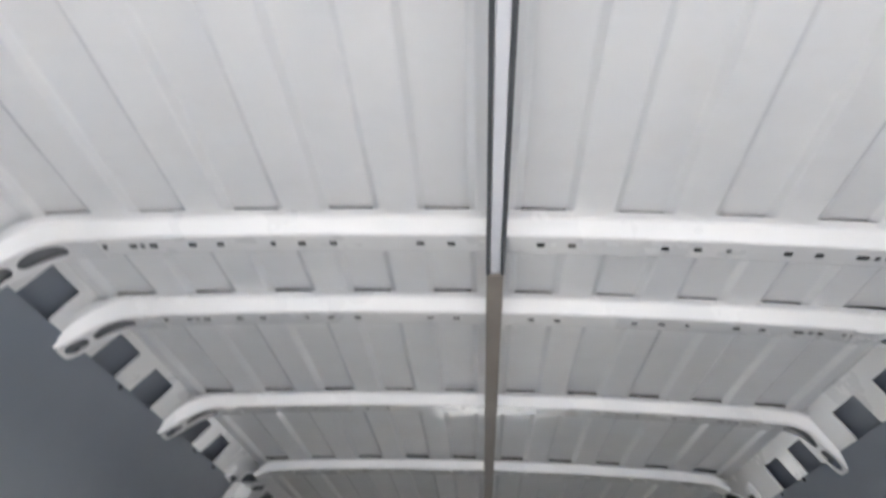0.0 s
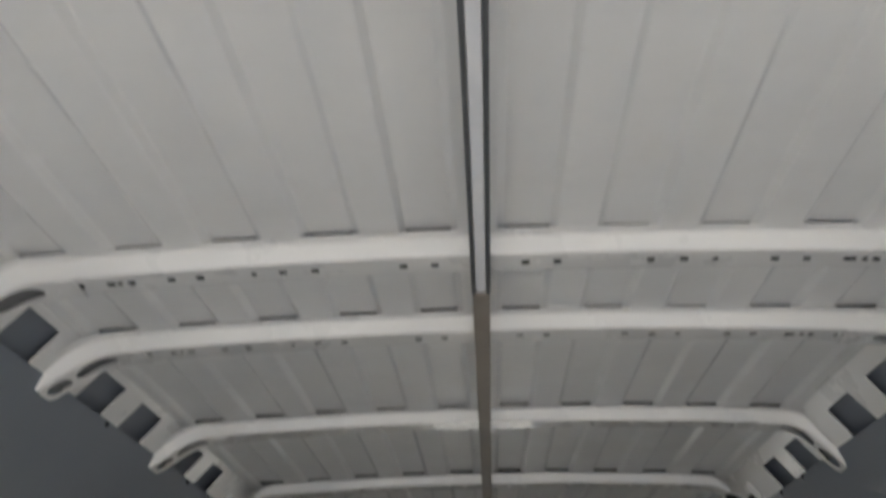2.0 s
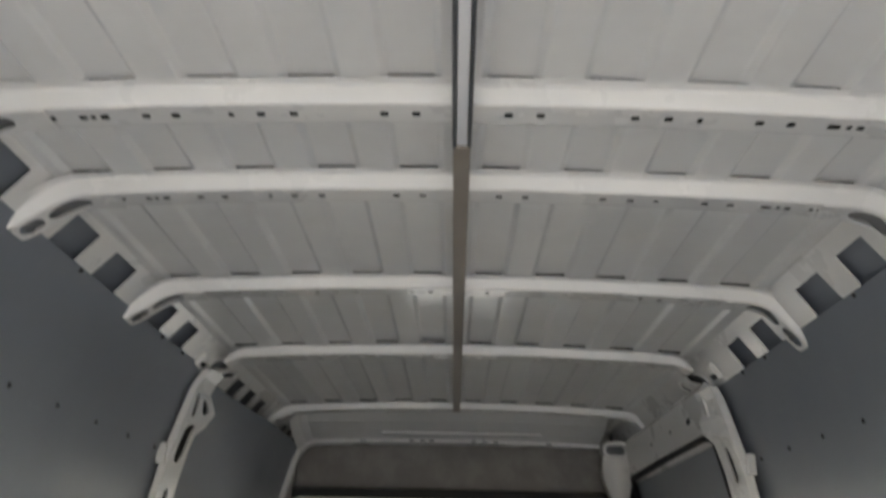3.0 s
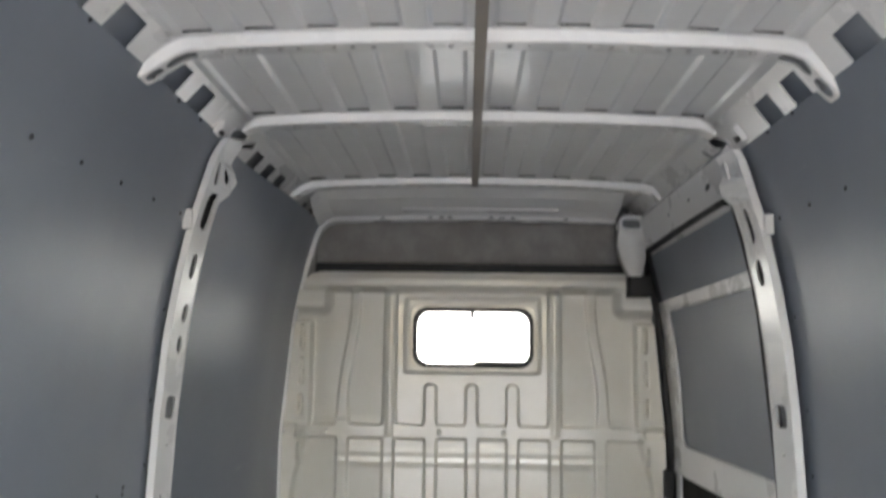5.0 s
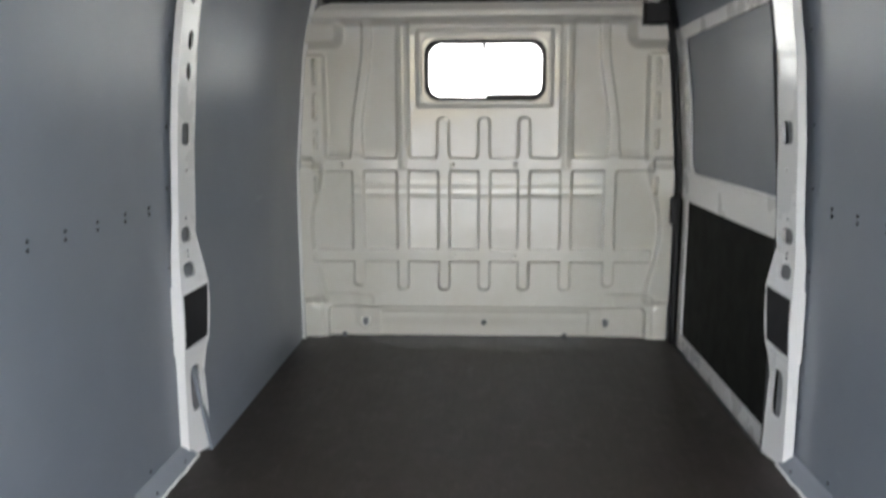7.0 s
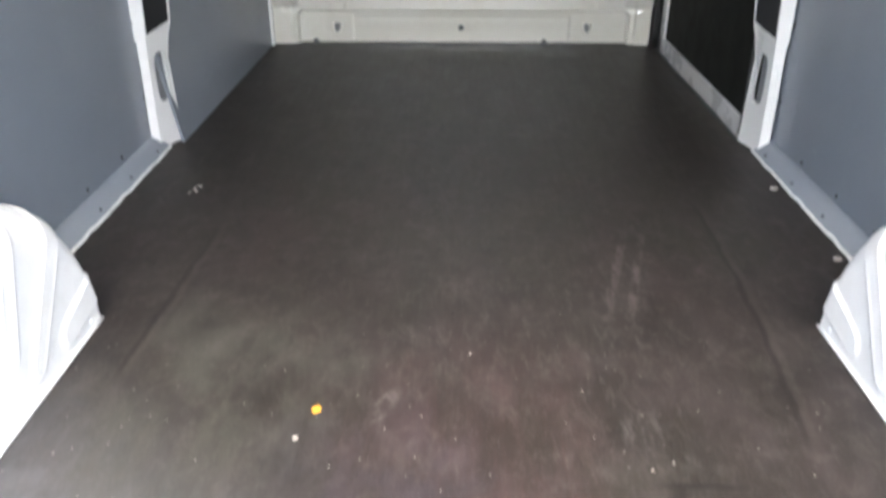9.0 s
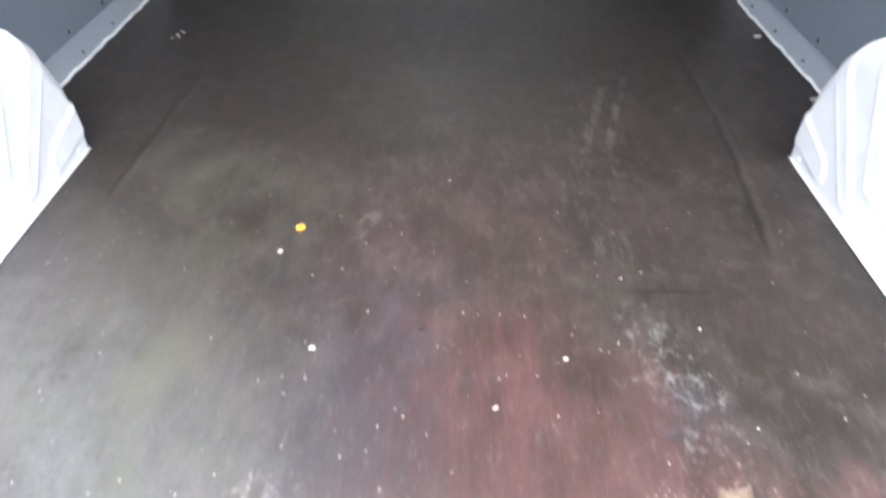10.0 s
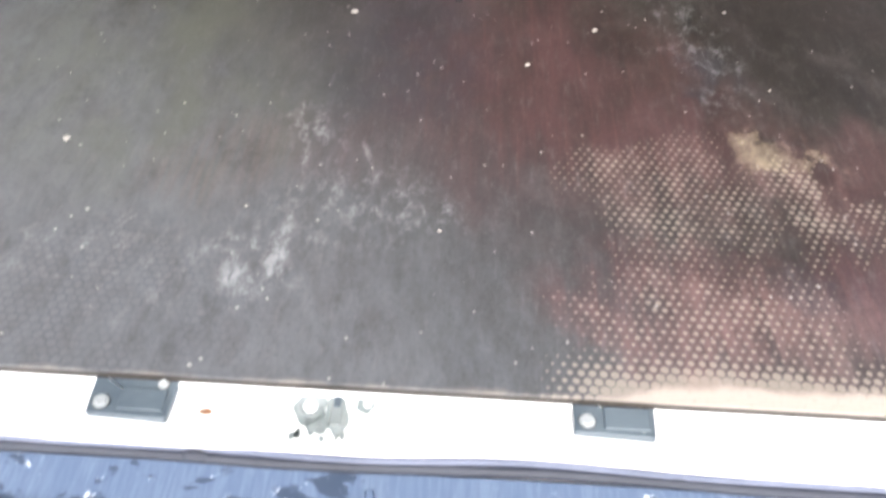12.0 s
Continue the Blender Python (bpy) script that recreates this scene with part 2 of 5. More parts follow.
    oval_d = n.m("ADD", n.m("POWER", n.m("DIVIDE", u, 0.022), 2.0), n.m("POWER", n.m("DIVIDE", v, 0.062), 2.0))
    c = tint(c, n.m("MULTIPLY", n.ramp(oval_d, 0.45, 1.0, 1.0, 0.0), n.ramp(blot, 0.42, 0.62)), 0.6, (0.115, 0.106, 0.100))
    curl_x = n.m("ADD", -0.104, n.m("MULTIPLY", n.m("SINE", n.m("MULTIPLY", n.m("SUBTRACT", py, 0.318), 30.0)), -0.016))
    curl = n.m("MULTIPLY", n.ramp(n.m("ABSOLUTE", n.m("SUBTRACT", px, curl_x)), 0.0015, 0.006, 1.0, 0.0), n.m("MULTIPLY", n.ramp(py, 0.31, 0.325), n.ramp(py, 0.39, 0.41, 1.0, 0.0)))
    c = tint(c, n.m("MULTIPLY", curl, n.ramp(blot, 0.44, 0.60)), 0.45, (0.28, 0.26, 0.26))
    # bare wood: first dots in the middle of each cell, then whole fields
    pale = most(n.blob(0.32, 0.085, 0.25, 0.11, 0.0), n.m("MULTIPLY", n.blob(0.245, 0.285, 0.15, 0.14, 0.0), 0.38), n.m("MULTIPLY", n.blob(0.40, 0.33, 0.08, 0.14, 0.0), 0.7))
    c = tint(c, n.m("MULTIPLY", pale, n.ramp(rag, 0.38, 0.66)), 0.46, (0.228, 0.150, 0.138))
    lump = n.ramp(n.noise(22.0, 6.0, 0.75), 0.36, 0.64, 0.30, 0.74)
    patch = most(n.m("MULTIPLY", n.blob(0.24, 0.285, 0.16, 0.155, 0.10), 0.66), n.m("MULTIPLY", n.blob(0.408, 0.285, 0.062, 0.13, 0.05), 0.9), n.m("MULTIPLY", n.blob(0.492, 0.245, 0.048, 0.075, 0.0), 0.85), n.m("MULTIPLY", n.blob(0.27, 0.10, 0.22, 0.13, 0.0), 0.66))
    patch = n.m("MULTIPLY", patch, lump)
    solid_wood = n.m("MULTIPLY", n.blob(0.394, 0.368, 0.058, 0.050, 0.0), n.ramp(blot, 0.36, 0.58, 0.35, 1.0))
    wash = n.ramp(n.m("ADD", py, n.m("MULTIPLY", n.m("SUBTRACT", n.noise(9.0, 5.0), 0.5), 0.10)), 0.005, 0.085, 0.95, 0.0)
    wash = n.m("MULTIPLY", wash, n.m("MULTIPLY", n.ramp(px, 0.06, 0.17), n.ramp(px, 0.36, 0.60, 1.0, 0.45)))
    patch = most(patch, wash)
    worn = n.m("MULTIPLY", n.ramp(n.m("SUBTRACT", n.m("MULTIPLY", patch, 0.0062), hexd), -0.0010, 0.0008), n.ramp(patch, 0.04, 0.20))
    c = tint(c, worn, 0.53, (0.32, 0.272, 0.225))
    c = tint(c, solid_wood, 0.62, (0.28, 0.225, 0.16))
    # the emboss is still whole on the other side, its cells greyer than the joints
    faint = n.m("MULTIPLY", n.blob(-0.46, 0.06, 0.34, 0.20, 0.0), n.ramp(mid, 0.36, 0.62))
    c = tint(c, n.m("MULTIPLY", n.m("SUBTRACT", 1.0, cell), faint), 0.5, (0.045, 0.045, 0.052))
    edge_y = n.m("ADD", py, n.m("MULTIPLY", n.m("SUBTRACT", n.noise(11.0, 5.0), 0.5), 0.045))
    bare = n.m("MULTIPLY", n.ramp(n.m("SUBTRACT", edge_y, n.ramp(px, 0.08, 0.30, -0.016, 0.005)), 0.009, 0.021, 1.0, 0.0), n.ramp(px, 0.07, 0.13))
    c = tint(c, bare, 0.95, (0.33, 0.285, 0.245))
    lip = n.m("MULTIPLY", n.ramp(edge_y, -0.010, 0.004, 1.0, 0.0), n.ramp(n.noise(40.0, 5.0, 0.7), 0.35, 0.6, 0.25, 0.85))
    c = n.mix(lip, c, (0.33, 0.280, 0.235))
    # the shadow line over the sill is painted dark on the board's cut edge
    c = n.mix(n.ramp(n.xyz()[2], -0.0045, -0.0020, 0.92, 0.0), c, (0.030, 0.024, 0.020))
    c = tint(c, n.ramp(grit, 0.54, 0.72), 0.26, (0.15, 0.14, 0.14))
    c = tint(c, n.ramp(grit, 0.46, 0.30), 0.36, (0.010, 0.009, 0.009))
    # long creases in the film, each with its highlight painted pale alongside
    wob = n.m("MULTIPLY", n.m("SUBTRACT", n.noise(9.0, 3.0), 0.5), 0.022)
    left_x = n.m("ADD", -0.637, n.m("MULTIPLY", py, 0.031))
    right_x = n.m("SUBTRACT", 0.607, n.m("MULTIPLY", n.m("POWER", n.m("MAXIMUM", n.m("SUBTRACT", 1.72, py), 0.0), 2.0), 0.080))
    for line_x, lo, hi in ((left_x, 1.02, 1.76), (right_x, 0.86, 1.92)):
        dx = n.m("ADD", n.m("SUBTRACT", px, line_x), wob)
        reach = n.m("MULTIPLY", n.ramp(py, lo, lo + 0.12), n.ramp(py, hi - 0.12, hi, 1.0, 0.0))
        c = tint(c, n.m("MULTIPLY", n.ramp(n.m("ABSOLUTE", dx), 0.0025, 0.009, 1.0, 0.0), reach), 0.55, (0.006, 0.005, 0.0045))
        c = tint(c, n.m("MULTIPLY", n.ramp(n.m("ABSOLUTE", n.m("SUBTRACT", dx, 0.014)), 0.002, 0.012, 1.0, 0.0), reach), 0.22, (0.075, 0.065, 0.058))
    cross = n.m("ADD", n.m("SUBTRACT", py, 0.815), n.m("MULTIPLY", wob, 0.8))
    cross = n.m("MULTIPLY", n.ramp(n.m("ABSOLUTE", cross), 0.002, 0.009, 1.0, 0.0), n.m("MULTIPLY", n.ramp(px, 0.28, 0.34), n.ramp(px, 0.40, 0.45, 1.0, 0.0)))
    c = tint(c, cross, 0.75, (0.008, 0.007, 0.007))
    # specks of paint and dust, round and of many sizes
    for scale, share, size, k in ((24.0, 0.86, 0.075, 0.7), (52.0, 0.87, 0.12, 0.6), (11.0, 0.92, 0.032, 0.8), (95.0, 0.90, 0.20, 0.6)):
        vor = n.t.nodes.new("ShaderNodeTexVoronoi")
        vor.inputs["Scale"].default_value = scale
        n.link(n.scaled(1.0, 0.85, 0.0), vor.inputs["Vector"])
        pick = n.t.nodes.new("ShaderNodeSeparateColor")
        n.link(vor.outputs["Color"], pick.inputs[0])
        radius = n.ramp(pick.outputs[0], share, 1.0, 0.0, size)
        dot = n.ramp(n.m("SUBTRACT", n.m("ADD", vor.outputs["Distance"], n.m("MULTIPLY", n.m("SUBTRACT", fine, 0.5), 0.16)), radius), -0.03, 0.0, 1.0, 0.0)
        dot = n.m("MULTIPLY", dot, n.m("MULTIPLY", n.ramp(pick.outputs[0], share, share + 0.02), n.ramp(py, 0.7, 1.6, 1.0, 0.0)))
        c = tint(c, dot, k, (0.34, 0.32, 0.30))
    # scratches near the tail
    near = n.ramp(py, 0.2, 0.95, 1.0, 0.0)
    for a, b, cut in ((3.0, 0.35, 0.745), (0.45, 2.4, 0.75), (1.7, 0.6, 0.745)):
        scratch = n.ramp(n.noise(34.0, 3.0, 0.6, n.scaled(a, b, 1.0), 0.15), cut, cut + 0.04)
        c = tint(c, n.m("MULTIPLY", scratch, near), 0.5, (0.30, 0.28, 0.27))
    relief = n.m("ADD", n.m("MULTIPLY", n.m("MULTIPLY", cell, tail), 0.22), n.m("MULTIPLY", fine, 0.6))
    n.bump(relief, 0.16, 0.001)
    rough = n.m("ADD", n.m("MULTIPLY", n.m("ADD", streak, mid), 0.17), 0.33)
    return n.done(c, rough, 0.0, 0.0, 0.25)


def bumper_plastic():
    """Blue-grey step plastic: scuffed pale along the edge, with darker wet-looking patches."""
    n = Nodes("blue_grey_bumper_plastic")
    wet = n.noise(7.0, 4.0, 0.6, n.scaled(1.0, 2.0, 1.0), 0.5)
    patch = n.ramp(wet, 0.53, 0.56)
    rim = n.m("MULTIPLY", n.ramp(wet, 0.52, 0.535), n.ramp(wet, 0.545, 0.56, 1.0, 0.0))
    scuff = n.ramp(n.noise(34.0, 7.0, 0.8, n.scaled(1.4, 0.7, 1.0), 0.4), 0.60, 0.72)
    chip = n.m("MULTIPLY", rim, n.ramp(n.noise(55.0, 5.0, 0.7), 0.56, 0.64))
    haze = n.ramp(n.noise(60.0, 6.0, 0.75, n.scaled(3.0, 0.25, 1.0)), 0.40, 0.70)
    # blue raised in the base colour for the sky mirrored in darker plastic
    c = n.mix(haze, (0.075, 0.105, 0.165), (0.112, 0.145, 0.205))
    c = n.mix(patch, c, (0.036, 0.050, 0.078))
    c = n.mix(n.m("MULTIPLY", scuff, 0.40), c, (0.28, 0.32, 0.39))
    c = n.mix(n.m("MULTIPLY", chip, 0.85), c, (0.62, 0.65, 0.70))
    n.bump(n.noise(300.0, 2.0), 0.1, 0.001)
    return n.done(c, n.ramp(patch, 0.0, 1.0, 0.42, 0.28))


WHITE = painted("white_van_paint", (0.81, 0.805, 0.79), (0.78, 0.77, 0.75), 0.26, 0.8)
ROOF = painted("white_roof_paint", (0.80, 0.80, 0.79), (0.75, 0.745, 0.73), 0.45, 0.5, 220.0, 0.08, 0.02)
CREAM = painted("bulkhead_paint", (0.76, 0.735, 0.665), (0.72, 0.685, 0.60), 0.14, 1.0, 60.0, 0.09)
CREAM.node_tree.nodes["Principled BSDF"].inputs["Coat IOR"].default_value = 1.75
BOARD = wall_board()
FLOOR = floor_board()
ARCH = plastic("white_moulded_plastic", (0.84, 0.84, 0.835), (0.76, 0.76, 0.75), 0.55, 500.0, 0.12)
BLACK = plastic("black_rubber_and_shade", (0.012, 0.012, 0.013), (0.022, 0.022, 0.023), 0.55)
DARKBOARD = plastic("black_hardboard", (0.008, 0.009, 0.008), (0.012, 0.012, 0.011), 0.7, 300.0, 0.1, 0.15)
FABRIC = plastic("grey_headlining", (0.28, 0.265, 0.25), (0.36, 0.345, 0.325), 0.9, 700.0, 0.4)
STEEL = metal("zinc_bolt", (0.62, 0.61, 0.58), 0.3)
PLATE = plastic("grey_coated_steel", (0.048, 0.062, 0.076), (0.085, 0.105, 0.12), 0.35)
CHANNEL = plastic("taupe_channel", (0.27, 0.235, 0.20), (0.32, 0.28, 0.24), 0.5)
DARKGREY = plastic("dark_grey_channel", (0.075, 0.08, 0.085), (0.10, 0.105, 0.11), 0.45)
STRIP = plastic("white_strip_cover", (0.80, 0.81, 0.83), (0.74, 0.75, 0.77), 0.4)
BUMPER = bumper_plastic()
YELLOW = plastic("yellow_plastic", (0.60, 0.30, 0.02), (0.55, 0.26, 0.02), 0.5)
FLAKE = plastic("pale_flake", (0.36, 0.33, 0.30), (0.26, 0.24, 0.22), 0.8)
PRIMER = plastic("cavity_primer", (0.16, 0.165, 0.17), (0.21, 0.215, 0.22), 0.7)
RUBBED = plastic("rubbed_primer", (0.10, 0.12, 0.115), (0.27, 0.29, 0.285), 0.5, 260.0)
WORN = plastic("rubbed_paint", (0.12, 0.135, 0.13), (0.23, 0.245, 0.24), 0.45, 200.0)
NIGHT = plastic("blue_black_rubber", (0.016, 0.018, 0.030), (0.028, 0.031, 0.046), 0.5)
HINGE = plastic("grey_zinc_casting", (0.115, 0.125, 0.142), (0.165, 0.175, 0.19), 0.38, 260.0)
SCREW = plastic("bright_screw", (0.42, 0.42, 0.40), (0.60, 0.60, 0.57), 0.25)
GAP_SHADE = plastic("dark_gap_shade", (0.075, 0.072, 0.068), (0.13, 0.125, 0.12), 0.7)
SEAL_SHINE = plastic("seal_highlight_blue_grey", (0.085, 0.095, 0.135), (0.14, 0.15, 0.20), 0.6)
RUST = plastic("rust", (0.16, 0.075, 0.035), (0.30, 0.20, 0.14), 0.8)
BOLT = plastic("bright_zinc", (0.20, 0.21, 0.21), (0.36, 0.37, 0.37), 0.3)
SEAL = plastic("weathered_rubber", (0.020, 0.022, 0.032), (0.040, 0.043, 0.056), 0.6)
BOUNCE_GROUND = plastic("pale_bounce_ground", (0.36, 0.355, 0.34), (0.44, 0.435, 0.42), 0.85, 90.0, 0.5)


def glass():
    n = Nodes("window_glass")
    n.bsdf.inputs["Transmission Weight"].default_value = 1.0
    n.bsdf.inputs["IOR"].default_value = 1.1
    return n.done((0.95, 0.97, 0.96), 0.02)


GLASS = glass()


# ---- mesh tools ----
def smooth_step(e0, e1, v):
    t = np.clip((v - e0) / (e1 - e0), 0, 1)
    return t * t * (3 - 2 * t)


def put(name, verts, faces, material, parent=None, label="", smooth=False):
    me = bpy.data.meshes.new(name)
    me.from_pydata([tuple(v) for v in verts], [], faces)
    me.materials.append(material)
    if smooth:
        me.shade_smooth()
    me.update()
    ob = new(name, me)
    ob.parent = parent
    return tagged(ob, label) if label else ob


def part(name, bm, material, parent=None, label="", smooth=False):
    bmesh.ops.recalc_face_normals(bm, faces=bm.faces)
    me = bpy.data.meshes.new(name)
    bm.to_mesh(me)
    bm.free()
    me.materials.append(material)
    if smooth:
        me.shade_smooth()
    ob = new(name, me)
    ob.parent = parent
    return tagged(ob, label) if label else ob


def thing(name, label, category, group="", kind="", at=(0, 0, 0)):
    ob = new(name)
    ob.location = at
    ob.empty_display_size = 0.05
    return tagged(ob, label, category, group, kind)


def box(bm, x0, x1, y0, y1, z0, z1, bevel=0.0, seg=2):
    m = Matrix.Translation(((x0 + x1) / 2, (y0 + y1) / 2, (z0 + z1) / 2)) @ Matrix.Diagonal((x1 - x0, y1 - y0, z1 - z0, 1))
    r = bmesh.ops.create_cube(bm, size=1.0, matrix=m)
    if bevel:
        es = list({e for v in r["verts"] for e in v.link_edges})
        bmesh.ops.bevel(bm, geom=es, offset=bevel, segments=seg, affect="EDGES", profile=0.5)
    return bm


def solid(bm, outer, holes, to3, back):
    """A plate with holes: outline and holes in a plane, to3(u, v) its front, back(u, v) its rear."""
    loops = [[Vector((u, v, 0)) for u, v in lp] for lp in (outer, *holes)]
    tris = tessellate_polygon(loops)
    flat = [p for lp in loops for p in lp]
    f = [bm.verts.new(to3(p.x, p.y)) for p in flat]
    k = [bm.verts.new(back(p.x, p.y)) for p in flat]
    for a, b, c in tris:
        for vs, ids in ((f, (a, b, c)), (k, (c, b, a))):
            if len({a, b, c}) == 3:
                try:
                    bm.faces.new([vs[i] for i in ids])
                except ValueError:
                    pass
    i0 = 0
    for lp in loops:
        n = len(lp)
        for i in range(n):
            a, b = i0 + i, i0 + (i + 1) % n
            bm.faces.new((f[a], f[b], k[b], k[a]))
        i0 += n
    return bm


def oval(cx, cy, rx, ry, n=16, power=2.0):
    out = []
    for i in range(n):
        c, s = math.cos(2 * math.pi * i / n), math.sin(2 * math.pi * i / n)
        out.append((cx + rx * math.copysign(abs(c) ** (2 / power), c), cy + ry * math.copysign(abs(s) ** (2 / power), s)))
    return out


def rounded(x0, x1, y0, y1, r, n=6):
    out = []
    for cx, cy, a0 in ((x1 - r, y1 - r, 0), (x0 + r, y1 - r, 90), (x0 + r, y0 + r, 180), (x1 - r, y0 + r, 270)):
        for i in range(n + 1):
            a = radians(a0 + 90 * i / n)
            out.append((cx + r * math.cos(a), cy + r * math.sin(a)))
    return out


def sweep(bm, path, radius, n=8, flat=1.0):
    """A round bead along a path of points."""
    rings = []
    for i, p in enumerate(path):
        a, b = Vector(path[max(i - 1, 0)]), Vector(path[min(i + 1, len(path) - 1)])
        q = (b - a).to_track_quat("Z", "Y")
        rings.append([bm.verts.new(Vector(p) + q @ Vector((radius * math.cos(2 * math.pi * k / n), radius * flat * math.sin(2 * math.pi * k / n), 0))) for k in range(n)])
    for r, s in zip(rings, rings[1:]):
        for k in range(n):
            bm.faces.new((r[k], r[(k + 1) % n], s[(k + 1) % n], s[k]))
    for r in (rings[0], rings[-1]):
        bm.faces.new(r)
    return bm


def bolt(bm, x, y, z, r, h, axis="z", sign=1):
    """A hexagon head on a washer, proud of its seat."""
    rot = {"z": Matrix(), "y": Matrix.Rotation(radians(90), 4, "X"), "x": Matrix.Rotation(radians(90), 4, "Y")}[axis]
    for rad, depth, n, off in ((r * 1.35, h * 0.35, 20, 0.17), (r, h, 6, 0.5)):
        d = {"z": (0, 0, 1), "y": (0, 1, 0), "x": (1, 0, 0)}[axis]
        c = Vector((x, y, z)) + Vector(d) * sign * h * off
        bmesh.ops.create_cone(bm, cap_ends=True, segments=n, radius1=rad, radius2=rad * 0.94, depth=depth, matrix=Matrix.Translation(c) @ rot)
    return bm


def lerp_profile(points, z):
    for (x0, z0), (x1, z1) in zip(points, points[1:]):
        if z <= z1:
            f = (z - z0) / (z1 - z0)
            f = min(max(f, 0), 1)
            return x0 + (x1 - x0) * f
    return points[-1][0]


# the inner section of the body: half width against height, behind and before the pillars
REAR = [(0.940, 0.0), (0.943, 0.5), (0.940, 0.72), (0.931, 0.98), (0.915, 1.2), (0.893, 1.36), (0.862, 1.53), (0.828, 1.65), (0.800, 1.745), (0.757, 1.812)]
FRONT = [(0.860, 0.0), (0.866, 0.5), (0.866, 0.8), (0.846, 1.05), (0.824, 1.32), (0.800, 1.45), (0.772, 1.57), (0.742, 1.69), (0.714, 1.76), (0.700, 1.80)]
LENGTH, PILLAR_Y = 3.74, 2.30


def roof_z(x):
    return 1.888 - 0.045 * x * x


# ---- outside ----
# ground out of view, made pale so that it throws light up to the roof
bm = bmesh.new()
bmesh.ops.create_grid(bm, x_segments=40, y_segments=40, size=400.0, matrix=Matrix.Translation((0, 0, -0.56)))
tagged(part("ground", bm, BOUNCE_GROUND), "unseen pale ground under and behind the van that bounces light inside", "ground", kind="structure")


def bright_distance():
    """White overexposed sky and distance ahead of the van, seen only through the small window."""
    n = Nodes("white_distance")
    n.bsdf.inputs["Emission Color"].default_value = (1.0, 0.99, 0.96, 1.0)
    n.bsdf.inputs["Emission Strength"].default_value = 0.65
    bm = bmesh.new()
    box(bm, -30.0, 30.0, 30.0, 30.2, -0.55, 18.0)
    tagged(part("backdrop", bm, n.done((0.8, 0.8, 0.8), 0.9)), "plain white bright distance ahead of the van", "backdrop", kind="structure")


bright_distance()


def body_shell():
    """The plain outer skin that closes the load space."""
    shell = thing("van_body", "white painted steel outer body of the panel van", "van body", kind="structure")
    for side in (-1, 1):
        vs, fs = [], []
        prof = [(1.0, -0.25), (1.005, 0.5), (0.99, 1.0), (0.95, 1.4), (0.92, 1.72), (0.90, 1.955)]
        for y in (0.0, 3.95):
            for dx in (0.0, 0.006):
                vs += [(side * (x + dx), y, z) for x, z in prof]
        n = len(prof)
        for i in range(n - 1):
            fs += [(i, i + 1, 2 * n + i + 1, 2 * n + i), (n + i, 3 * n + i, 3 * n + i + 1, n + i + 1)]
            fs += [(i, n + i, n + i + 1, i + 1), (2 * n + i, 2 * n + i + 1, 3 * n + i + 1, 3 * n + i)]
        put("side_skin", vs, fs, PRIMER, shell)
    bm = bmesh.new()
    box(bm, -0.91, 0.91, 0.05, 4.0, 1.95, 1.97)
    part("roof_skin", bm, WHITE, shell)
    bm = bmesh.new()
    box(bm, -1.0, 1.0, 0.0, 4.0, -0.24, -0.20)
    part("underfloor", bm, PRIMER, shell)
    # corner posts that close the tail on both sides
    for side in (-1, 1):
        bm = bmesh.new()
        pts = [(side * x, z) for x, z in REAR]
        ring = pts + [(side * 1.01, 1.9), (side * 1.01, -0.2), (side * 0.94, -0.2)]
        solid(bm, ring, [], lambda u, v: (u, -0.01, v), lambda u, v: (u, 0.08, v))
        part("corner_post", bm, WHITE, shell)


body_shell()

# ---- floor and rear sill ----
bm = bmesh.new()
outline = [(-0.895, 0.0), (0.895, 0.0), (0.895, 2.36), (0.87, 2.40), (0.87, 3.79), (-0.862, 3.79), (-0.862, 2.36), (-0.895, 2.34)]
solid(bm, outline, [], lambda u, v: (u, v, 0.0), lambda u, v: (u, v, -0.012))
tagged(part("floor", bm, FLOOR), "worn dark brown film-faced plywood floor, scuffed and stained", "floor", kind="structure")


# ---- roof sheet, its bows and the rails along its sides ----
def roof_sheet():
    """Pressed roof: broad flutes along the van, 0.143 m apart and 9 mm deep."""
    step, deep = 0.1425, 0.0088
    marks = [(-0.715, 0.0)]
    for k in range(-5, 6):
        c = 0.069 + step * k
        if abs(c) > 0.70:
            continue
        for dx, f in ((-0.0455, 0.0), (-0.0425, 0.08), (-0.0335, 0.92), (-0.0305, 1.0), (0.0305, 1.0), (0.0335, 0.92), (0.0425, 0.08), (0.0455, 0.0)):
            marks.append((c + dx, f))
    marks.append((0.715, 0.0))
    marks = [m for m in sorted(marks) if abs(m[0]) <= 0.7151]
    ys = [0.16 + (3.80 - 0.16) * i / 40 for i in range(41)]
    vs, fs = [], []
    for y in ys:
        for u, f in marks:
            sag = 0.0012 * math.sin(3.1 * y + 5 * u) + 0.0008 * math.sin(9 * u - 4.2 * y)
            vs.append((u, y, roof_z(u) + deep * f + sag))
    n = len(marks)
    for j in range(len(ys) - 1):
        for i in range(n - 1):
            fs.append((j * n + i, (j + 1) * n + i, (j + 1) * n + i + 1, j * n + i + 1))
    ob = put("ceiling", vs, fs, ROOF, smooth=False)
    tagged(ob, "white painted fluted steel roof seen from inside", "ceiling", kind="structure")


roof_sheet()

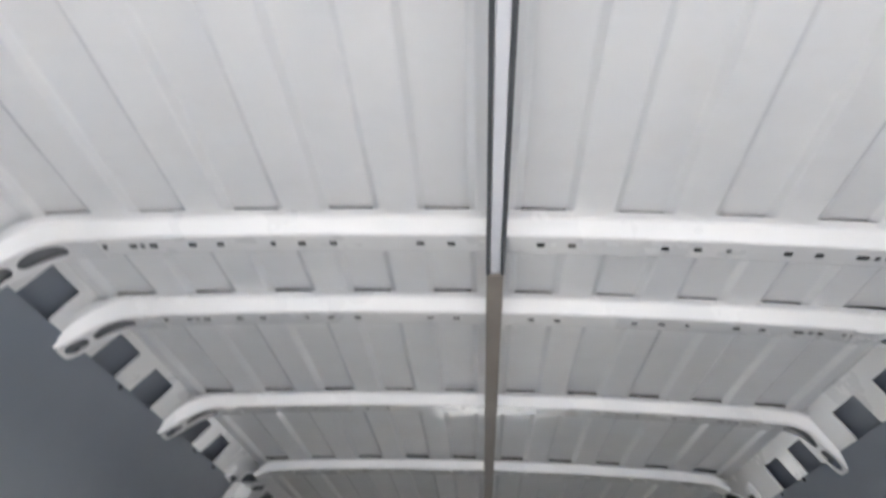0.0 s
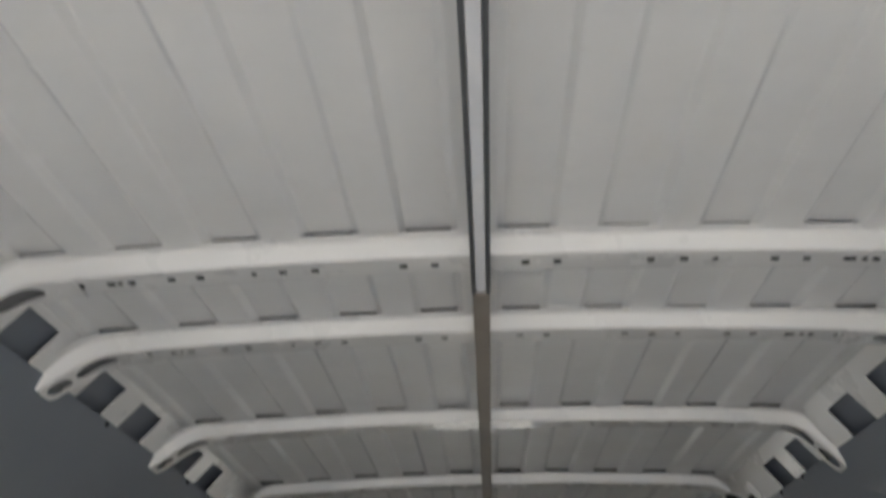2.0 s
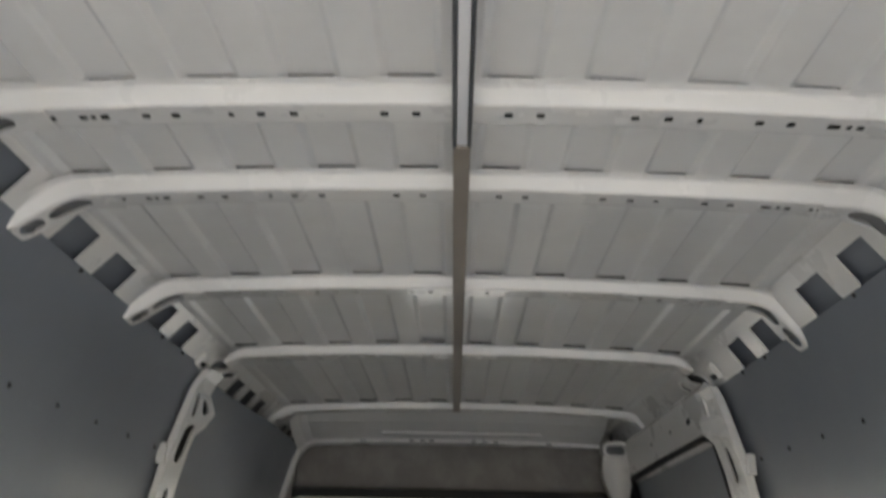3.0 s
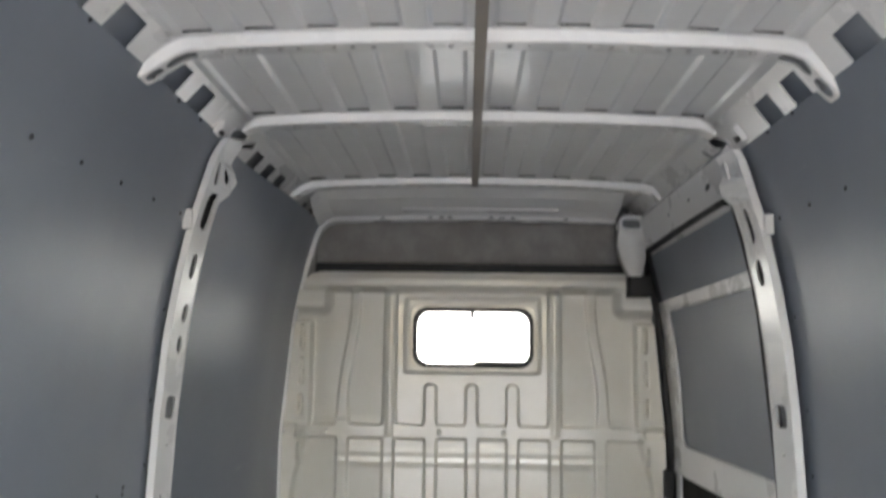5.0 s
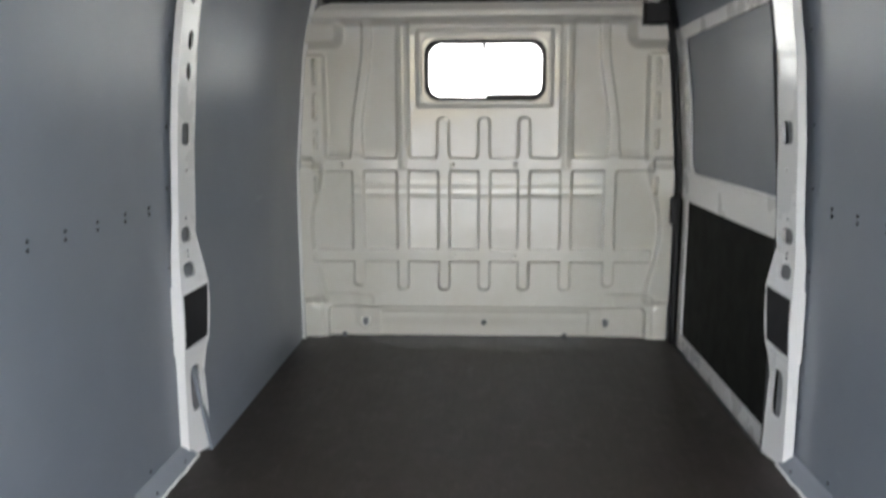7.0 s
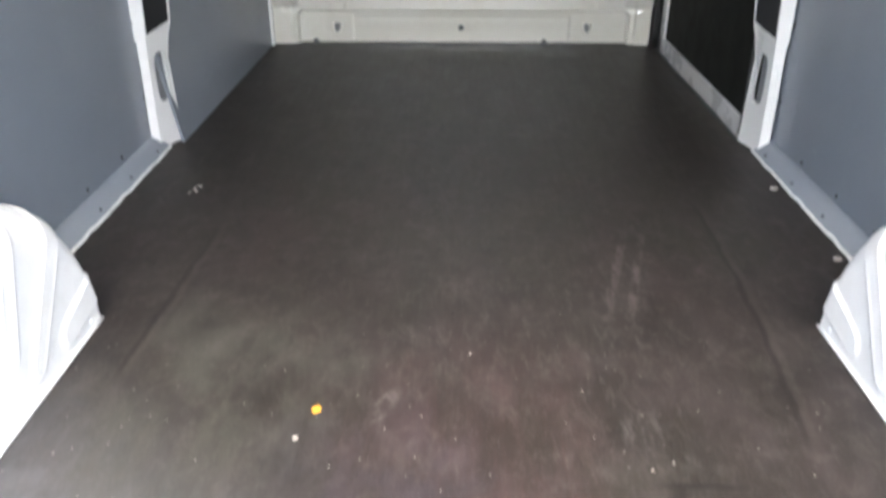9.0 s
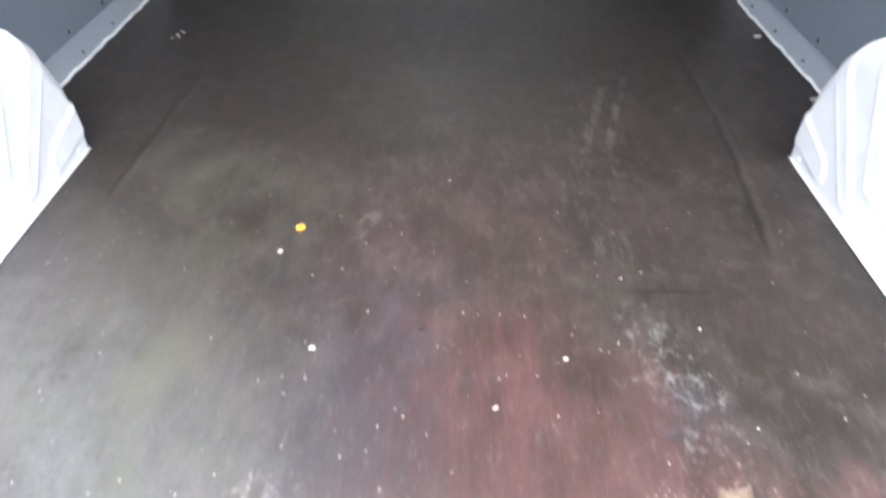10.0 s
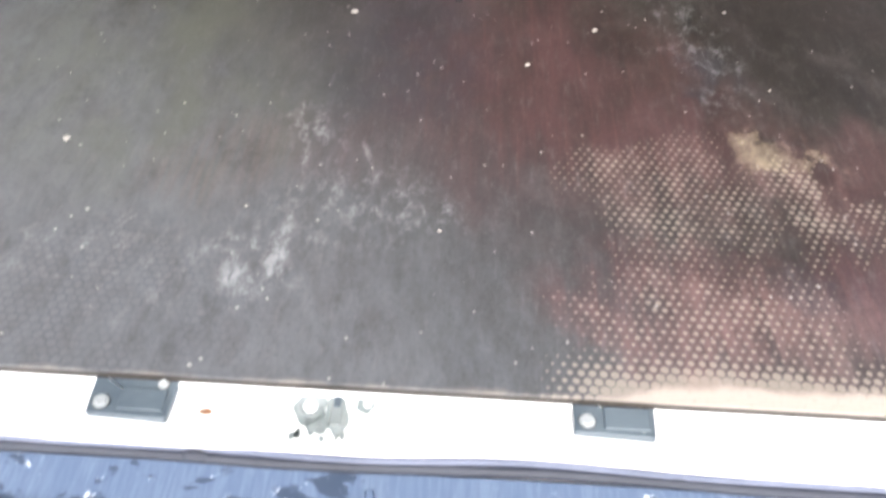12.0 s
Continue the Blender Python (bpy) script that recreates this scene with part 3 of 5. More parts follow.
# punched holes from the middle outward on either side: place and half width
HOLES = {
    -1: ((0.067, 0.0052), (0.1135, 0.0052), (0.2455, 0.0052), (0.2935, 0.0052), (0.337, 0.0032), (0.418, 0.0052), (0.461, 0.0052), (0.521, 0.0055), (0.538, 0.003), (0.552, 0.0052), (0.596, 0.003), (0.612, 0.006)),
    1: ((0.067, 0.0052), (0.1135, 0.0052), (0.250, 0.0052), (0.298, 0.0052), (0.343, 0.0032), (0.428, 0.0052), (0.473, 0.0052), (0.534, 0.008), (0.555, 0.003), (0.571, 0.0045), (0.612, 0.003), (0.628, 0.006)),
}
BOWS = ((0.879, 0.056), (1.165, 0.056), (1.714, 0.058), (2.354, 0.064), (3.275, 0.058))


def bow_line(end):
    """Middle line of a bow's underside from the van's middle outward: across, height and slope."""
    line, x, z, ang, ds = [], 0.0, 1.86, 0.0, 0.005
    while x < end:
        line.append((x, z, ang))
        ang = -0.09 * x if x < 0.645 else max(-0.09 * 0.645 - (x - 0.645) / 0.062 * 0.53, -0.59)
        x += ds * math.cos(ang)
        z += ds * math.sin(ang)
    return line


BOW_LINE = bow_line(0.788)


def on_bow(x):
    """Height and slope of the underside at a distance from the middle."""
    x = abs(x)
    for (x0, z0, a0), (x1, z1, a1) in zip(BOW_LINE, BOW_LINE[1:]):
        if x <= x1:
            f = (x - x0) / (x1 - x0)
            return z0 + (z1 - z0) * f, a0 + (a1 - a0) * f
    return BOW_LINE[-1][1], BOW_LINE[-1][2]


def bow_sheet(xs, w, rise, gaps, out=0.0, side=1, taper=None, open_bottom=False):
    """Pressed hat section swept along the bow, with the listed holes left open."""
    vs, fs = [], []
    cuts = [-w / 2 + 0.004, -0.017, -0.0064, 0.0064, 0.017, w / 2 - 0.004]
    n = None
    for x in xs:
        z, ang = on_bow(x)
        r = rise * (taper(x) if taper else 1.0)
        edge = [(-w / 2 - 0.030, r), (-w / 2 - 0.012, r), (-w / 2 - 0.008, r - 0.003), (-w / 2 - 0.002, 0.006), (-w / 2, 0.0015)]
        ring = edge + [(c, 0.0) for c in cuts] + [(-a, b) for a, b in reversed(edge)]
        n = len(ring)
        for a, b in ring:
            h = b - out
            k = 1 + out / (w / 2)
            vs.append((side * math.copysign(abs(x) - h * math.sin(ang), x), a * k, z - 1.86 + h * math.cos(ang)))
    for i in range(len(xs) - 1):
        mid = (xs[i] + xs[i + 1]) / 2
        for j in range(n - 1):
            jj = j - 5
            skip = open_bottom and 0 <= jj <= 4
            for g0, g1 in gaps:
                if g0 < mid < g1:
                    if jj == 2:
                        skip = True
            if not skip:
                fs.append((i * n + j, (i + 1) * n + j, (i + 1) * n + j + 1, i * n + j + 1))
    return vs, fs


def end_plate(w, side):
    """Underside of a bow's end: a fine sheet with two smooth oval slots and a small hole."""
    slots = [(0.689, 0.036, 0.0195), (0.752, 0.0185, 0.0185), (0.628, 0.004, 0.004)]
    nx, na = 90, 30
    grid = [[[0.600 + 0.178 * i / nx, -w / 2 + w * j / na] for j in range(na + 1)] for i in range(nx + 1)]

    def depth(x, a):
        return min(abs((x - c) / rx) ** 2.4 + abs(a / ra) ** 2.4 for c, rx, ra in slots)

    gone = {(i, j) for i in range(nx) for j in range(na) if depth((grid[i][j][0] + grid[i + 1][j][0]) / 2, (grid[i][j][1] + grid[i][j + 1][1]) / 2) < 1.0}
    for i in range(1, nx):
        for j in range(1, na):
            around = [(i - 1, j - 1) in gone, (i - 1, j) in gone, (i, j - 1) in gone, (i, j) in gone]
            if any(around) and not all(around):
                x, a = grid[i][j]
                c, rx, ra = min(slots, key=lambda q: abs((x - q[0]) / q[1]) ** 2.4 + abs(a / q[2]) ** 2.4)
                f = (abs((x - c) / rx) ** 2.4 + abs(a / ra) ** 2.4) ** (-1 / 2.4)
                grid[i][j] = [c + (x - c) * f, a * f]
    vs = []
    for row in grid:
        for x, a in row:
            z, ang = on_bow(x)
            # the tip is rounded off
            k = 1.0 - 0.35 * max(0.0, (x - 0.765) / 0.013) ** 2
            vs.append((side * (x + 0.0016 * math.sin(ang)), a * k, z - 1.86 - 0.0016 * math.cos(ang)))
    m = na + 1
    fs = [(i * m + j, (i + 1) * m + j, (i + 1) * m + j + 1, i * m + j + 1) for i in range(nx) for j in range(na) if (i, j) not in gone]
    return vs, fs


def roof_bow(y, w):
    bow = thing("roof_bow", "white painted steel roof bow with punched holes", "roof bow", "roof bows", at=(0, y, 1.86))
    rise = 0.027
    gaps = [(side * h - hw - 0.0006, side * h + hw + 0.0006) for side in (-1, 1) for h, hw in HOLES[side]]
    xs = {-0.64, 0.0, 0.64}
    for a, b in gaps:
        xs |= {a, b}
    for k in range(-25, 26):
        if all(not (a - 0.003 < k * 0.025 < b + 0.003) for a, b in gaps):
            xs.add(k * 0.025)
    xs = sorted(xs)
    put("beam", *bow_sheet(xs, w, rise, gaps), WHITE, bow)
    # black strip behind the punched holes stands for the shade inside the bow
    vs = [(x, a, on_bow(x)[0] - 1.86 + 0.005) for x in xs for a in (-0.014, 0.014)]
    put("hole_shade_strip", vs, [(2 * k, 2 * k + 1, 2 * k + 3, 2 * k + 2) for k in range(len(xs) - 1)], BLACK, bow)
    # dark pads stand for the shade in the gap between the bow and each flute of the roof
    for k in range(-5, 5):
        c = 0.069 + 0.1425 * k
        if abs(c) > 0.66:
            continue
        bm = bmesh.new()
        low = on_bow(max(abs(c) - 0.033, 0.0))[0] - 1.86 + rise + 0.001
        box(bm, c - 0.033, c + 0.033, -w / 2 - 0.018, -w / 2 - 0.006, low, roof_z(c) - 1.86 + 0.0098, 0.001, 1)
        part("gap_shade_pad", bm, GAP_SHADE, bow)
    # the ends lap over the beam, bend down over the side rail and carry two slots each
    st = [0.600 + 0.178 * k / 44 for k in range(45)]
    for side in (-1, 1):
        if abs(y - 2.354) < 0.01:
            # this one stops short on the gussets of the pillars
            vs, fs = bow_sheet([0.600 + 0.108 * k / 20 for k in range(21)], w, rise, [], 0.0016, side, lambda x: 1 - 0.9 * max(0.0, (x - 0.64) / 0.068) ** 1.5)
            put("end_flange", vs, fs, WHITE, bow)
            continue
        out = 0.0 if side < 0 else 0.023

        def moved(vs):
            return [(x + out, a, z - 0.07 * out - (0.45 * max(0.0, x - 0.70) if side > 0 else 0.0)) for x, a, z in vs]

        vs, fs = bow_sheet(st, w, rise, [], 0.0016, side, lambda x: 1 - 0.6 * max(0.0, (x - 0.70) / 0.09) ** 1.5, True)
        put("end_flange", moved(vs), fs, WHITE, bow)
        vs, fs = end_plate(w, side)
        ob = put("bow_end", moved(vs), fs, WHITE, bow)
        md = ob.modifiers.new("sheet", "SOLIDIFY")
        md.thickness, md.offset = 0.0016, -1 if side > 0 else 1
        # stiffener inside the end, seen through the slots
        vs, fs = [], []
        for x in st[12:]:
            z, ang = on_bow(x)
            for a in (-w / 2, w / 2):
                vs.append((side * (x - 0.009 * math.sin(ang)), a, z - 1.86 + 0.009 * math.cos(ang)))
        for i in range(len(st) - 13):
            fs.append((2 * i, 2 * i + 1, 2 * i + 3, 2 * i + 2))
        put("stiffener", moved(vs), fs, PRIMER, bow)
    return bow


for by, bw in BOWS:
    roof_bow(by, bw)


def side_rail(side):
    """The sloping rail between roof and wall, punched with a row of square windows."""
    rail = thing("roof_side_rail", "white painted steel side rail with square cut-outs under the roof", "roof rail", "roof side rails", kind="structure")
    a, b = ((0.706, 1.868), (0.765, 1.800)) if side < 0 else ((0.712, 1.866), (0.780, 1.776))
    # notches and windows along the rail
    wins = [(0.34, 0.45), (0.60, 0.71), (0.955, 1.065), (1.25, 1.362), (1.45, 1.572), (1.785, 1.882), (1.962, 2.068), (2.61, 2.705), (2.79, 2.885), (2.965, 3.06), (3.325, 3.395), (3.49, 3.56), (3.63, 3.70)]
    def to3(u, v, off=0.0):
        return (side * (a[0] + (b[0] - a[0]) * v + off * 0.77), u, a[1] + (b[1] - a[1]) * v + off * 0.64)
    if side > 0:
        wins = [w for w in wins if w[0] < 2.2]
    bm = bmesh.new()
    rim, holes, collars = [(0.12, 0.0), (3.76, 0.0)], [], []
    edge = [(3.76, 1.8), (2.56, 1.4), (2.42, 1.0)] if side < 0 else [(3.76, 1.0)]
    low = []
    for y0, y1 in wins:
        top = 0.22 if side < 0 else 0.36
        if y0 > 2.4:
            y0, y1, v0, v1 = y0 - 0.004, y1 + 0.006, (0.50 if y0 < 3.2 else 0.65), (1.22 if y0 < 3.2 else 1.45)
            holes.append([(y0, v0), (y1, v0 - 0.02), (y1, v1), (y0, v1)])
            continue
        # open at the foot, so that a tongue is left between two of them
        low = [(y1 + 0.012, 1.08), (y1 + 0.008, 0.93), (y1 + 0.006, top), (y0 + 0.006, top), (y0 + 0.003, 0.93), (y0 - 0.001, 1.08)] + low
    # slots of the gusset over the pillar
    slots = [((2.345, 0.68), (2.440, 0.40), 0.019), ((2.470, 0.78), (2.548, 0.50), 0.012)] if side < 0 else [((2.375, 0.70), (2.465, 0.34), 0.021), ((2.515, 0.78), (2.575, 0.42), 0.012)]
    for q0, q1, ww in slots:
        # a long round-ended slot; one unit across the rail is its width in metres
        wide = math.hypot(b[0] - a[0], b[1] - a[1])
        along = Vector((q1[0] - q0[0], (q1[1] - q0[1]) * wide)).normalized()
        turn = math.atan2(along.y, along.x)
        far = [(q1[0] + ww * math.cos(turn + radians(d)), q1[1] + ww / wide * math.sin(turn + radians(d))) for d in range(-90, 91, 30)]
        near = [(q0[0] + ww * math.cos(turn + radians(d)), q0[1] + ww / wide * math.sin(turn + radians(d))) for d in range(90, 271, 30)]
        holes.append(far + near)
        collars.append(far + near)
    solid(bm, rim + edge + low + [(0.12, 1.08)], holes, lambda u, v: to3(u, v), lambda u, v: to3(u, v, 0.003))
    part("rail_web", bm, WHITE, rail)
    for ring in collars:
        bm = bmesh.new()
        sweep(bm, [to3(u, v, -0.001) for u, v in ring + ring[:1]], 0.0042, 6)
        part("slot_collar", bm, WHITE, rail, smooth=True)
    # small hood beside the gusset
    bm = bmesh.new()
    hy, hv = (2.235, 0.80) if side < 0 else (2.25, 0.62)
    hood = [to3(hy + du, hv + dv, off) for off in (-0.016, 0.002) for du, dv in ((-0.028, -0.22), (0.036, -0.16), (0.032, 0.32), (-0.026, 0.26))]
    hull = [bm.verts.new(p) for p in hood]
    for q in ((0, 1, 2, 3), (4, 7, 6, 5), (0, 4, 5, 1), (1, 5, 6, 2), (2, 6, 7, 3), (3, 7, 4, 0)):
        bm.faces.new([hull[k] for k in q])
    bmesh.ops.bevel(bm, geom=bm.edges[:], offset=0.005, segments=2, affect="EDGES")
    part("hood", bm, WHITE, rail)
    bm = bmesh.new()
    slot = [to3(hy + du, hv + dv, off) for off in (-0.0175, 0.0) for du, dv in ((-0.020, 0.06), (0.024, 0.02), (0.022, 0.20), (-0.016, 0.20))]
    hull = [bm.verts.new(p) for p in slot]
    for q in ((0, 1, 2, 3), (4, 7, 6, 5), (0, 4, 5, 1), (1, 5, 6, 2), (2, 6, 7, 3), (3, 7, 4, 0)):
        bm.faces.new([hull[k] for k in q])
    part("hood_slot", bm, BLACK, rail)
    # rolled lip where the rail meets the roof
    bm = bmesh.new()
    sweep(bm, [(side * 0.707, y, 1.8715) for y in (0.13, 1.0, 2.0, 3.0, 3.76)], 0.006, 8)
    part("lip", bm, WHITE, rail)
    # the grey inner skin that shows through the notches
    vs = [to3(u, v, 0.024) for u, v in ((0.12, -0.1), (0.12, 1.35), (2.46, 1.35), (2.46, -0.1))]
    put("inner_skin", vs, [(0, 1, 2, 3)], BOARD, rail)
    vs = [to3(u, v, 0.030) for u, v in ((2.46, -0.1), (2.46, 1.7), (3.76, 2.0), (3.76, -0.1))]
    put("inner_skin", vs, [(0, 1, 2, 3)], PRIMER, rail)
    # rivets under the windows
    for y in (0.905, 1.205, 1.41, 1.75, 1.925, 2.10):
        bm = bmesh.new()
        bmesh.ops.create_uvsphere(bm, u_segments=10, v_segments=6, radius=0.006, matrix=Matrix.Translation(to3(y, 1.06)))
        part("rivet", bm, BLACK, rail)


side_rail(-1)
side_rail(1)


def light_rail():
    """The channel along the middle of the roof: dark sided with a white insert behind, plain taupe before."""
    rail = thing("ceiling_rail", "long dark grey channel with a white insert under the roof bows", "ceiling rail", at=(0, 0.17, 1.85))
    def bar(x0, x1, y0, y1, z0, z1, name, mat):
        bm = bmesh.new()
        box(bm, x0, x1, y0 - 0.17, y1 - 0.17, z0 - 1.85, z1 - 1.85, 0.0015, 1)
        part(name, bm, mat, rail)
    bar(-0.0145, -0.0085, 0.17, 0.955, 1.845, 1.861, "channel_side", DARKGREY)
    bar(0.0085, 0.0145, 0.17, 0.955, 1.845, 1.861, "channel_side", DARKGREY)
    bar(-0.0083, 0.0083, 0.17, 0.953, 1.848, 1.860, "insert", STRIP)
    bar(-0.0135, 0.0135, 0.957, 3.235, 1.846, 1.861, "cover", CHANNEL)


light_rail()


# ---- lining of the sides ----
def lining(side, prof, y0, y1, z0, z1, name, label, nz=26, flare=0.0):
    vs, fs = [], []
    zs = [z0 + (z1 - z0) * i / nz for i in range(nz + 1)]
    ys = [y0 + (y1 - y0) * i / 24 for i in range(25)]
    for d in (0.0, 0.008):
        for y in ys:
            vs += [(side * (lerp_profile(prof, z) + d + flare * min(z / 0.7, 1.0) * min(1.0, max(0.3, (1.85 - z) / 0.4)) * float(1 - smooth_step(y0 + 0.07, y0 + 0.95, y))), y, z) for z in zs]
    n, m = nz + 1, len(ys)
    def vid(d, j, i):
        return (d * m + j) * n + i
    for d in (0, 1):
        for j in range(m - 1):
            for i in range(nz):
                fs.append((vid(d, j, i), vid(d, j, i + 1), vid(d, j + 1, i + 1), vid(d, j + 1, i)))
    for j in range(m - 1):
        for i in (0, nz):
            fs.append((vid(0, j, i), vid(0, j + 1, i), vid(1, j + 1, i), vid(1, j, i)))
    for i in range(nz):
        for j in (0, m - 1):
            fs.append((vid(0, j, i), vid(0, j, i + 1), vid(1, j, i + 1), vid(1, j, i)))
    ob = put(name, vs, fs, BOARD, smooth=False)
    ob.data.shade_smooth()
    ob.data.set_sharp_from_angle(angle=radians(35))
    return tagged(ob, label, "wall panel", kind="structure")


wall_l = lining(-1, REAR, 0.10, 2.36, 0.034, 1.801, "wall_left_rear", "smooth grey lining board on the left side of the load space")
wall_r = lining(1, REAR, 0.10, 2.36, 0.034, 1.776, "wall_right_rear", "smooth grey lining board on the right side of the load space")
lining(-1, FRONT, 2.350, 3.725, 0.0, 1.768, "wall_left_front", "smooth grey lining board ahead of the pillar, beside the bulkhead", flare=0.125)


def fixings(side, wall):
    """Paired screw holes along the boards, and single ones at head and foot."""
    def dot(y, z, r):
        x = lerp_profile(REAR, z)
        bm = bmesh.new()
        bmesh.ops.create_cone(bm, cap_ends=True, segments=10, radius1=r, radius2=r * 0.8, depth=0.004, matrix=Matrix.Translation((side * (x - 0.001), y, z)) @ Matrix.Rotation(radians(90), 4, "Y"))
        part("screw", bm, BLACK, wall)
    for k in range(9):
        y = 0.55 + 0.21 * k
        if y < 2.27:
            dot(y, 1.555, 0.006)
    for k in range(9):
        y = 2.14 - 0.16 * k
        dot(y, 0.797, 0.0052)
        dot(y, 0.778, 0.0052)
    for y in (1.37, 1.59, 1.81, 2.05):
        dot(y, 0.056, 0.0055)
    for z in (0.16, 0.38, 0.60, 0.84, 1.02, 1.28):
        dot(2.278, z, 0.004)


fixings(-1, wall_l)
fixings(1, wall_r)


def floor_trim(side):
    """Angle trim that covers the gap between floor and lining."""
    bm = bmesh.new()
    pts = [(0.888, 0.001), (0.892, 0.007), (0.924, 0.031), (0.936, 0.037), (0.9385, 0.037), (0.9385, 0.0)]
    solid(bm, [(side * x, z) for x, z in pts], [], lambda u, v: (u, 1.20, v), lambda u, v: (u, 2.30, v))
    trim = tagged(part("floor_trim", bm, BOARD), "grey sloping trim along the foot of the side lining", "trim", "floor trims", kind="structure")
    for k in range(5):
        y = 1.34 + 0.22 * k
        bm = bmesh.new()
        bmesh.ops.create_cone(bm, cap_ends=True, segments=10, radius1=0.005, radius2=0.004, depth=0.004, matrix=Matrix.Translation((side * 0.902, y, 0.0148)) @ Matrix.Rotation(side * radians(-36), 4, "Y"))
        part("screw", bm, BLACK, trim)
    bm = bmesh.new()
    sweep(bm, [(side * (0.887 + 0.0012 * math.sin(31 * y) + 0.0010 * math.sin(83 * y + 1)), y, 0.0025 + 0.001 * math.sin(57 * y)) for y in np.linspace(1.2, 2.3, 90)], 0.0048, 6)
    part("sealant_bead", bm, WHITE, trim, "white sealant bead")


floor_trim(-1)
floor_trim(1)


# ---- pillars between the two halves of the side ----
INNER = [(0.868, 0.0), (0.872, 0.1), (0.880, 0.26), (0.871, 0.326), (0.860, 0.36), (0.854, 0.43), (0.851, 0.535), (0.861, 0.575), (0.866, 0.67), (0.879, 0.78), (0.877, 0.88), (0.868, 1.075), (0.855, 1.2), (0.838, 1.32), (0.815, 1.53), (0.795, 1.605), (0.762, 1.636), (0.728, 1.655), (0.728, 1.682), (0.742, 1.715), (0.766, 1.765), (0.772, 1.80)]


def pillar(side):
    post = thing("door_pillar", "white painted steel pillar with pressed holes and a black buffer plate", "pillar", "side pillars", kind="structure", at=(side * 0.9, PILLAR_Y, 0))
    ox, oy = side * 0.9, PILLAR_Y
    zs = [(1.793 if side < 0 else 1.768) * i / 60 for i in range(61)]

    def shift(z):
        """The flange steps inward above the buffer, more so on the door's side."""
        s = float(smooth_step(0.60, 0.76, z))
        return (0.003 + 0.008 * s) if side < 0 else (0.010 + 0.010 * s)

    def outer(z):
        return lerp_profile(REAR, z) - shift(z)

    def mid(z):
        return lerp_profile(REAR, z) - 0.028 - 0.4 * shift(z) - 0.008 * math.exp(-((z - 0.45) / 0.12) ** 2) - (0.008 if side > 0 else 0.0)

    def inner(z):
        s = float(smooth_step(0.56, 0.70, z) * (1 - smooth_step(1.45, 1.62, z)))
        return min(lerp_profile(INNER, z) + 0.008 + 0.018 * s, mid(z) - 0.014)

    # narrow flange that faces the tail
    bm = bmesh.new()
    ring = [(outer(z), z) for z in zs] + [(mid(z), z) for z in reversed(zs)]
    solid(bm, ring, [], lambda u, v: (side * u - ox, 2.284 - oy, v), lambda u, v: (side * u - ox, 2.304 - oy, v))
    part("rear_flange", bm, WHITE, post)

    # web that turns inward, with the pressed openings; s runs 0 to 1 from the flange to the inner edge
    def web(s, z, d=0.0):
        u = mid(z) + (inner(z) - mid(z)) * s
        return (side * u - ox + side * d * 0.8, 2.288 + (0.096 if side < 0 else 0.112) * s + d * 0.6 - oy, z)

    def hole(z0, z1, s0, s1, p=2.6):
        return oval((s0 + s1) / 2, (z0 + z1) / 2, (s1 - s0) / 2, (z1 - z0) / 2, 18, p)

    holes = [hole(0.135, 0.285, 0.24, 0.80, 3.5), hole(0.565, 0.612, 0.12, 0.62), hole(0.672, 0.720, 0.12, 0.72), hole(0.965, 1.03, 0.25, 0.80, 5.0), hole(0.885, 0.893, 0.45, 0.6), hole(1.155, 1.205, 0.45, 0.75), hole(1.245, 1.30, 0.45, 0.75), hole(1.375, 1.45, 0.35, 0.68), hole(1.525, 1.635, 0.28, 0.80, 3.5), hole(1.655, 1.725, 0.16, 0.30, 4.0), hole(1.665, 1.712, 0.50, 0.74)]
    if side > 0:
        holes = [h for k, h in enumerate(holes) if k not in (5, 6, 8, 9, 10)] + [hole(1.500, 1.600, 0.36, 0.62, 3.0)]
    bm = bmesh.new()
    ring = [(0.0, z) for z in zs] + [(1.0, z) for z in reversed(zs)]
    solid(bm, ring, [h[::-1] for h in holes], web, lambda s, z: web(s, z, 0.004))
    part("web", bm, WHITE, post)
    # collars drawn into the openings; sheets behind them, the upper one black for the hollow's shade
    for h in holes:
        n = len(h)
        vs = [web(s, z, d) for s, z in h for d in (0.001, 0.010)]
        put("collar", vs, [(2 * k, 2 * k + 1, (2 * k + 3) % (2 * n), (2 * k + 2) % (2 * n)) for k in range(n)], WHITE, post)
    for name, mat, z0, z1 in (("hollow", PRIMER, 0.0, 1.11), ("upper_hollow_shade", BLACK, 1.08, 1.81)):
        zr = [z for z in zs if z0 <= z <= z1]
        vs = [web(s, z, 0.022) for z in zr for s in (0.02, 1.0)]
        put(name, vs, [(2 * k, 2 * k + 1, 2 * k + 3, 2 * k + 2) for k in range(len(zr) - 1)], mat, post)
    # a second sheet laps over the flange beside the buffer
    bm = bmesh.new()
    zr = [0.325 + 0.215 * k / 12 for k in range(13)]
    ring = [(outer(z) + 0.003, z) for z in zr] + [(mid(z) - 0.001, z) for z in reversed(zr)]
    solid(bm, ring, [], lambda u, v: (side * u - ox, 2.2805 - oy, v), lambda u, v: (side * u - ox, 2.2845 - oy, v))
    part("flange_lap", bm, WHITE, post)
    # rolled inner edge and the return behind it
    bm = bmesh.new()
    sweep(bm, [web(1.0, z, 0.003) for z in zs if z < 1.66], 0.0045, 6)
    part("rolled_edge", bm, WHITE, post, smooth=True)
    bm = bmesh.new()
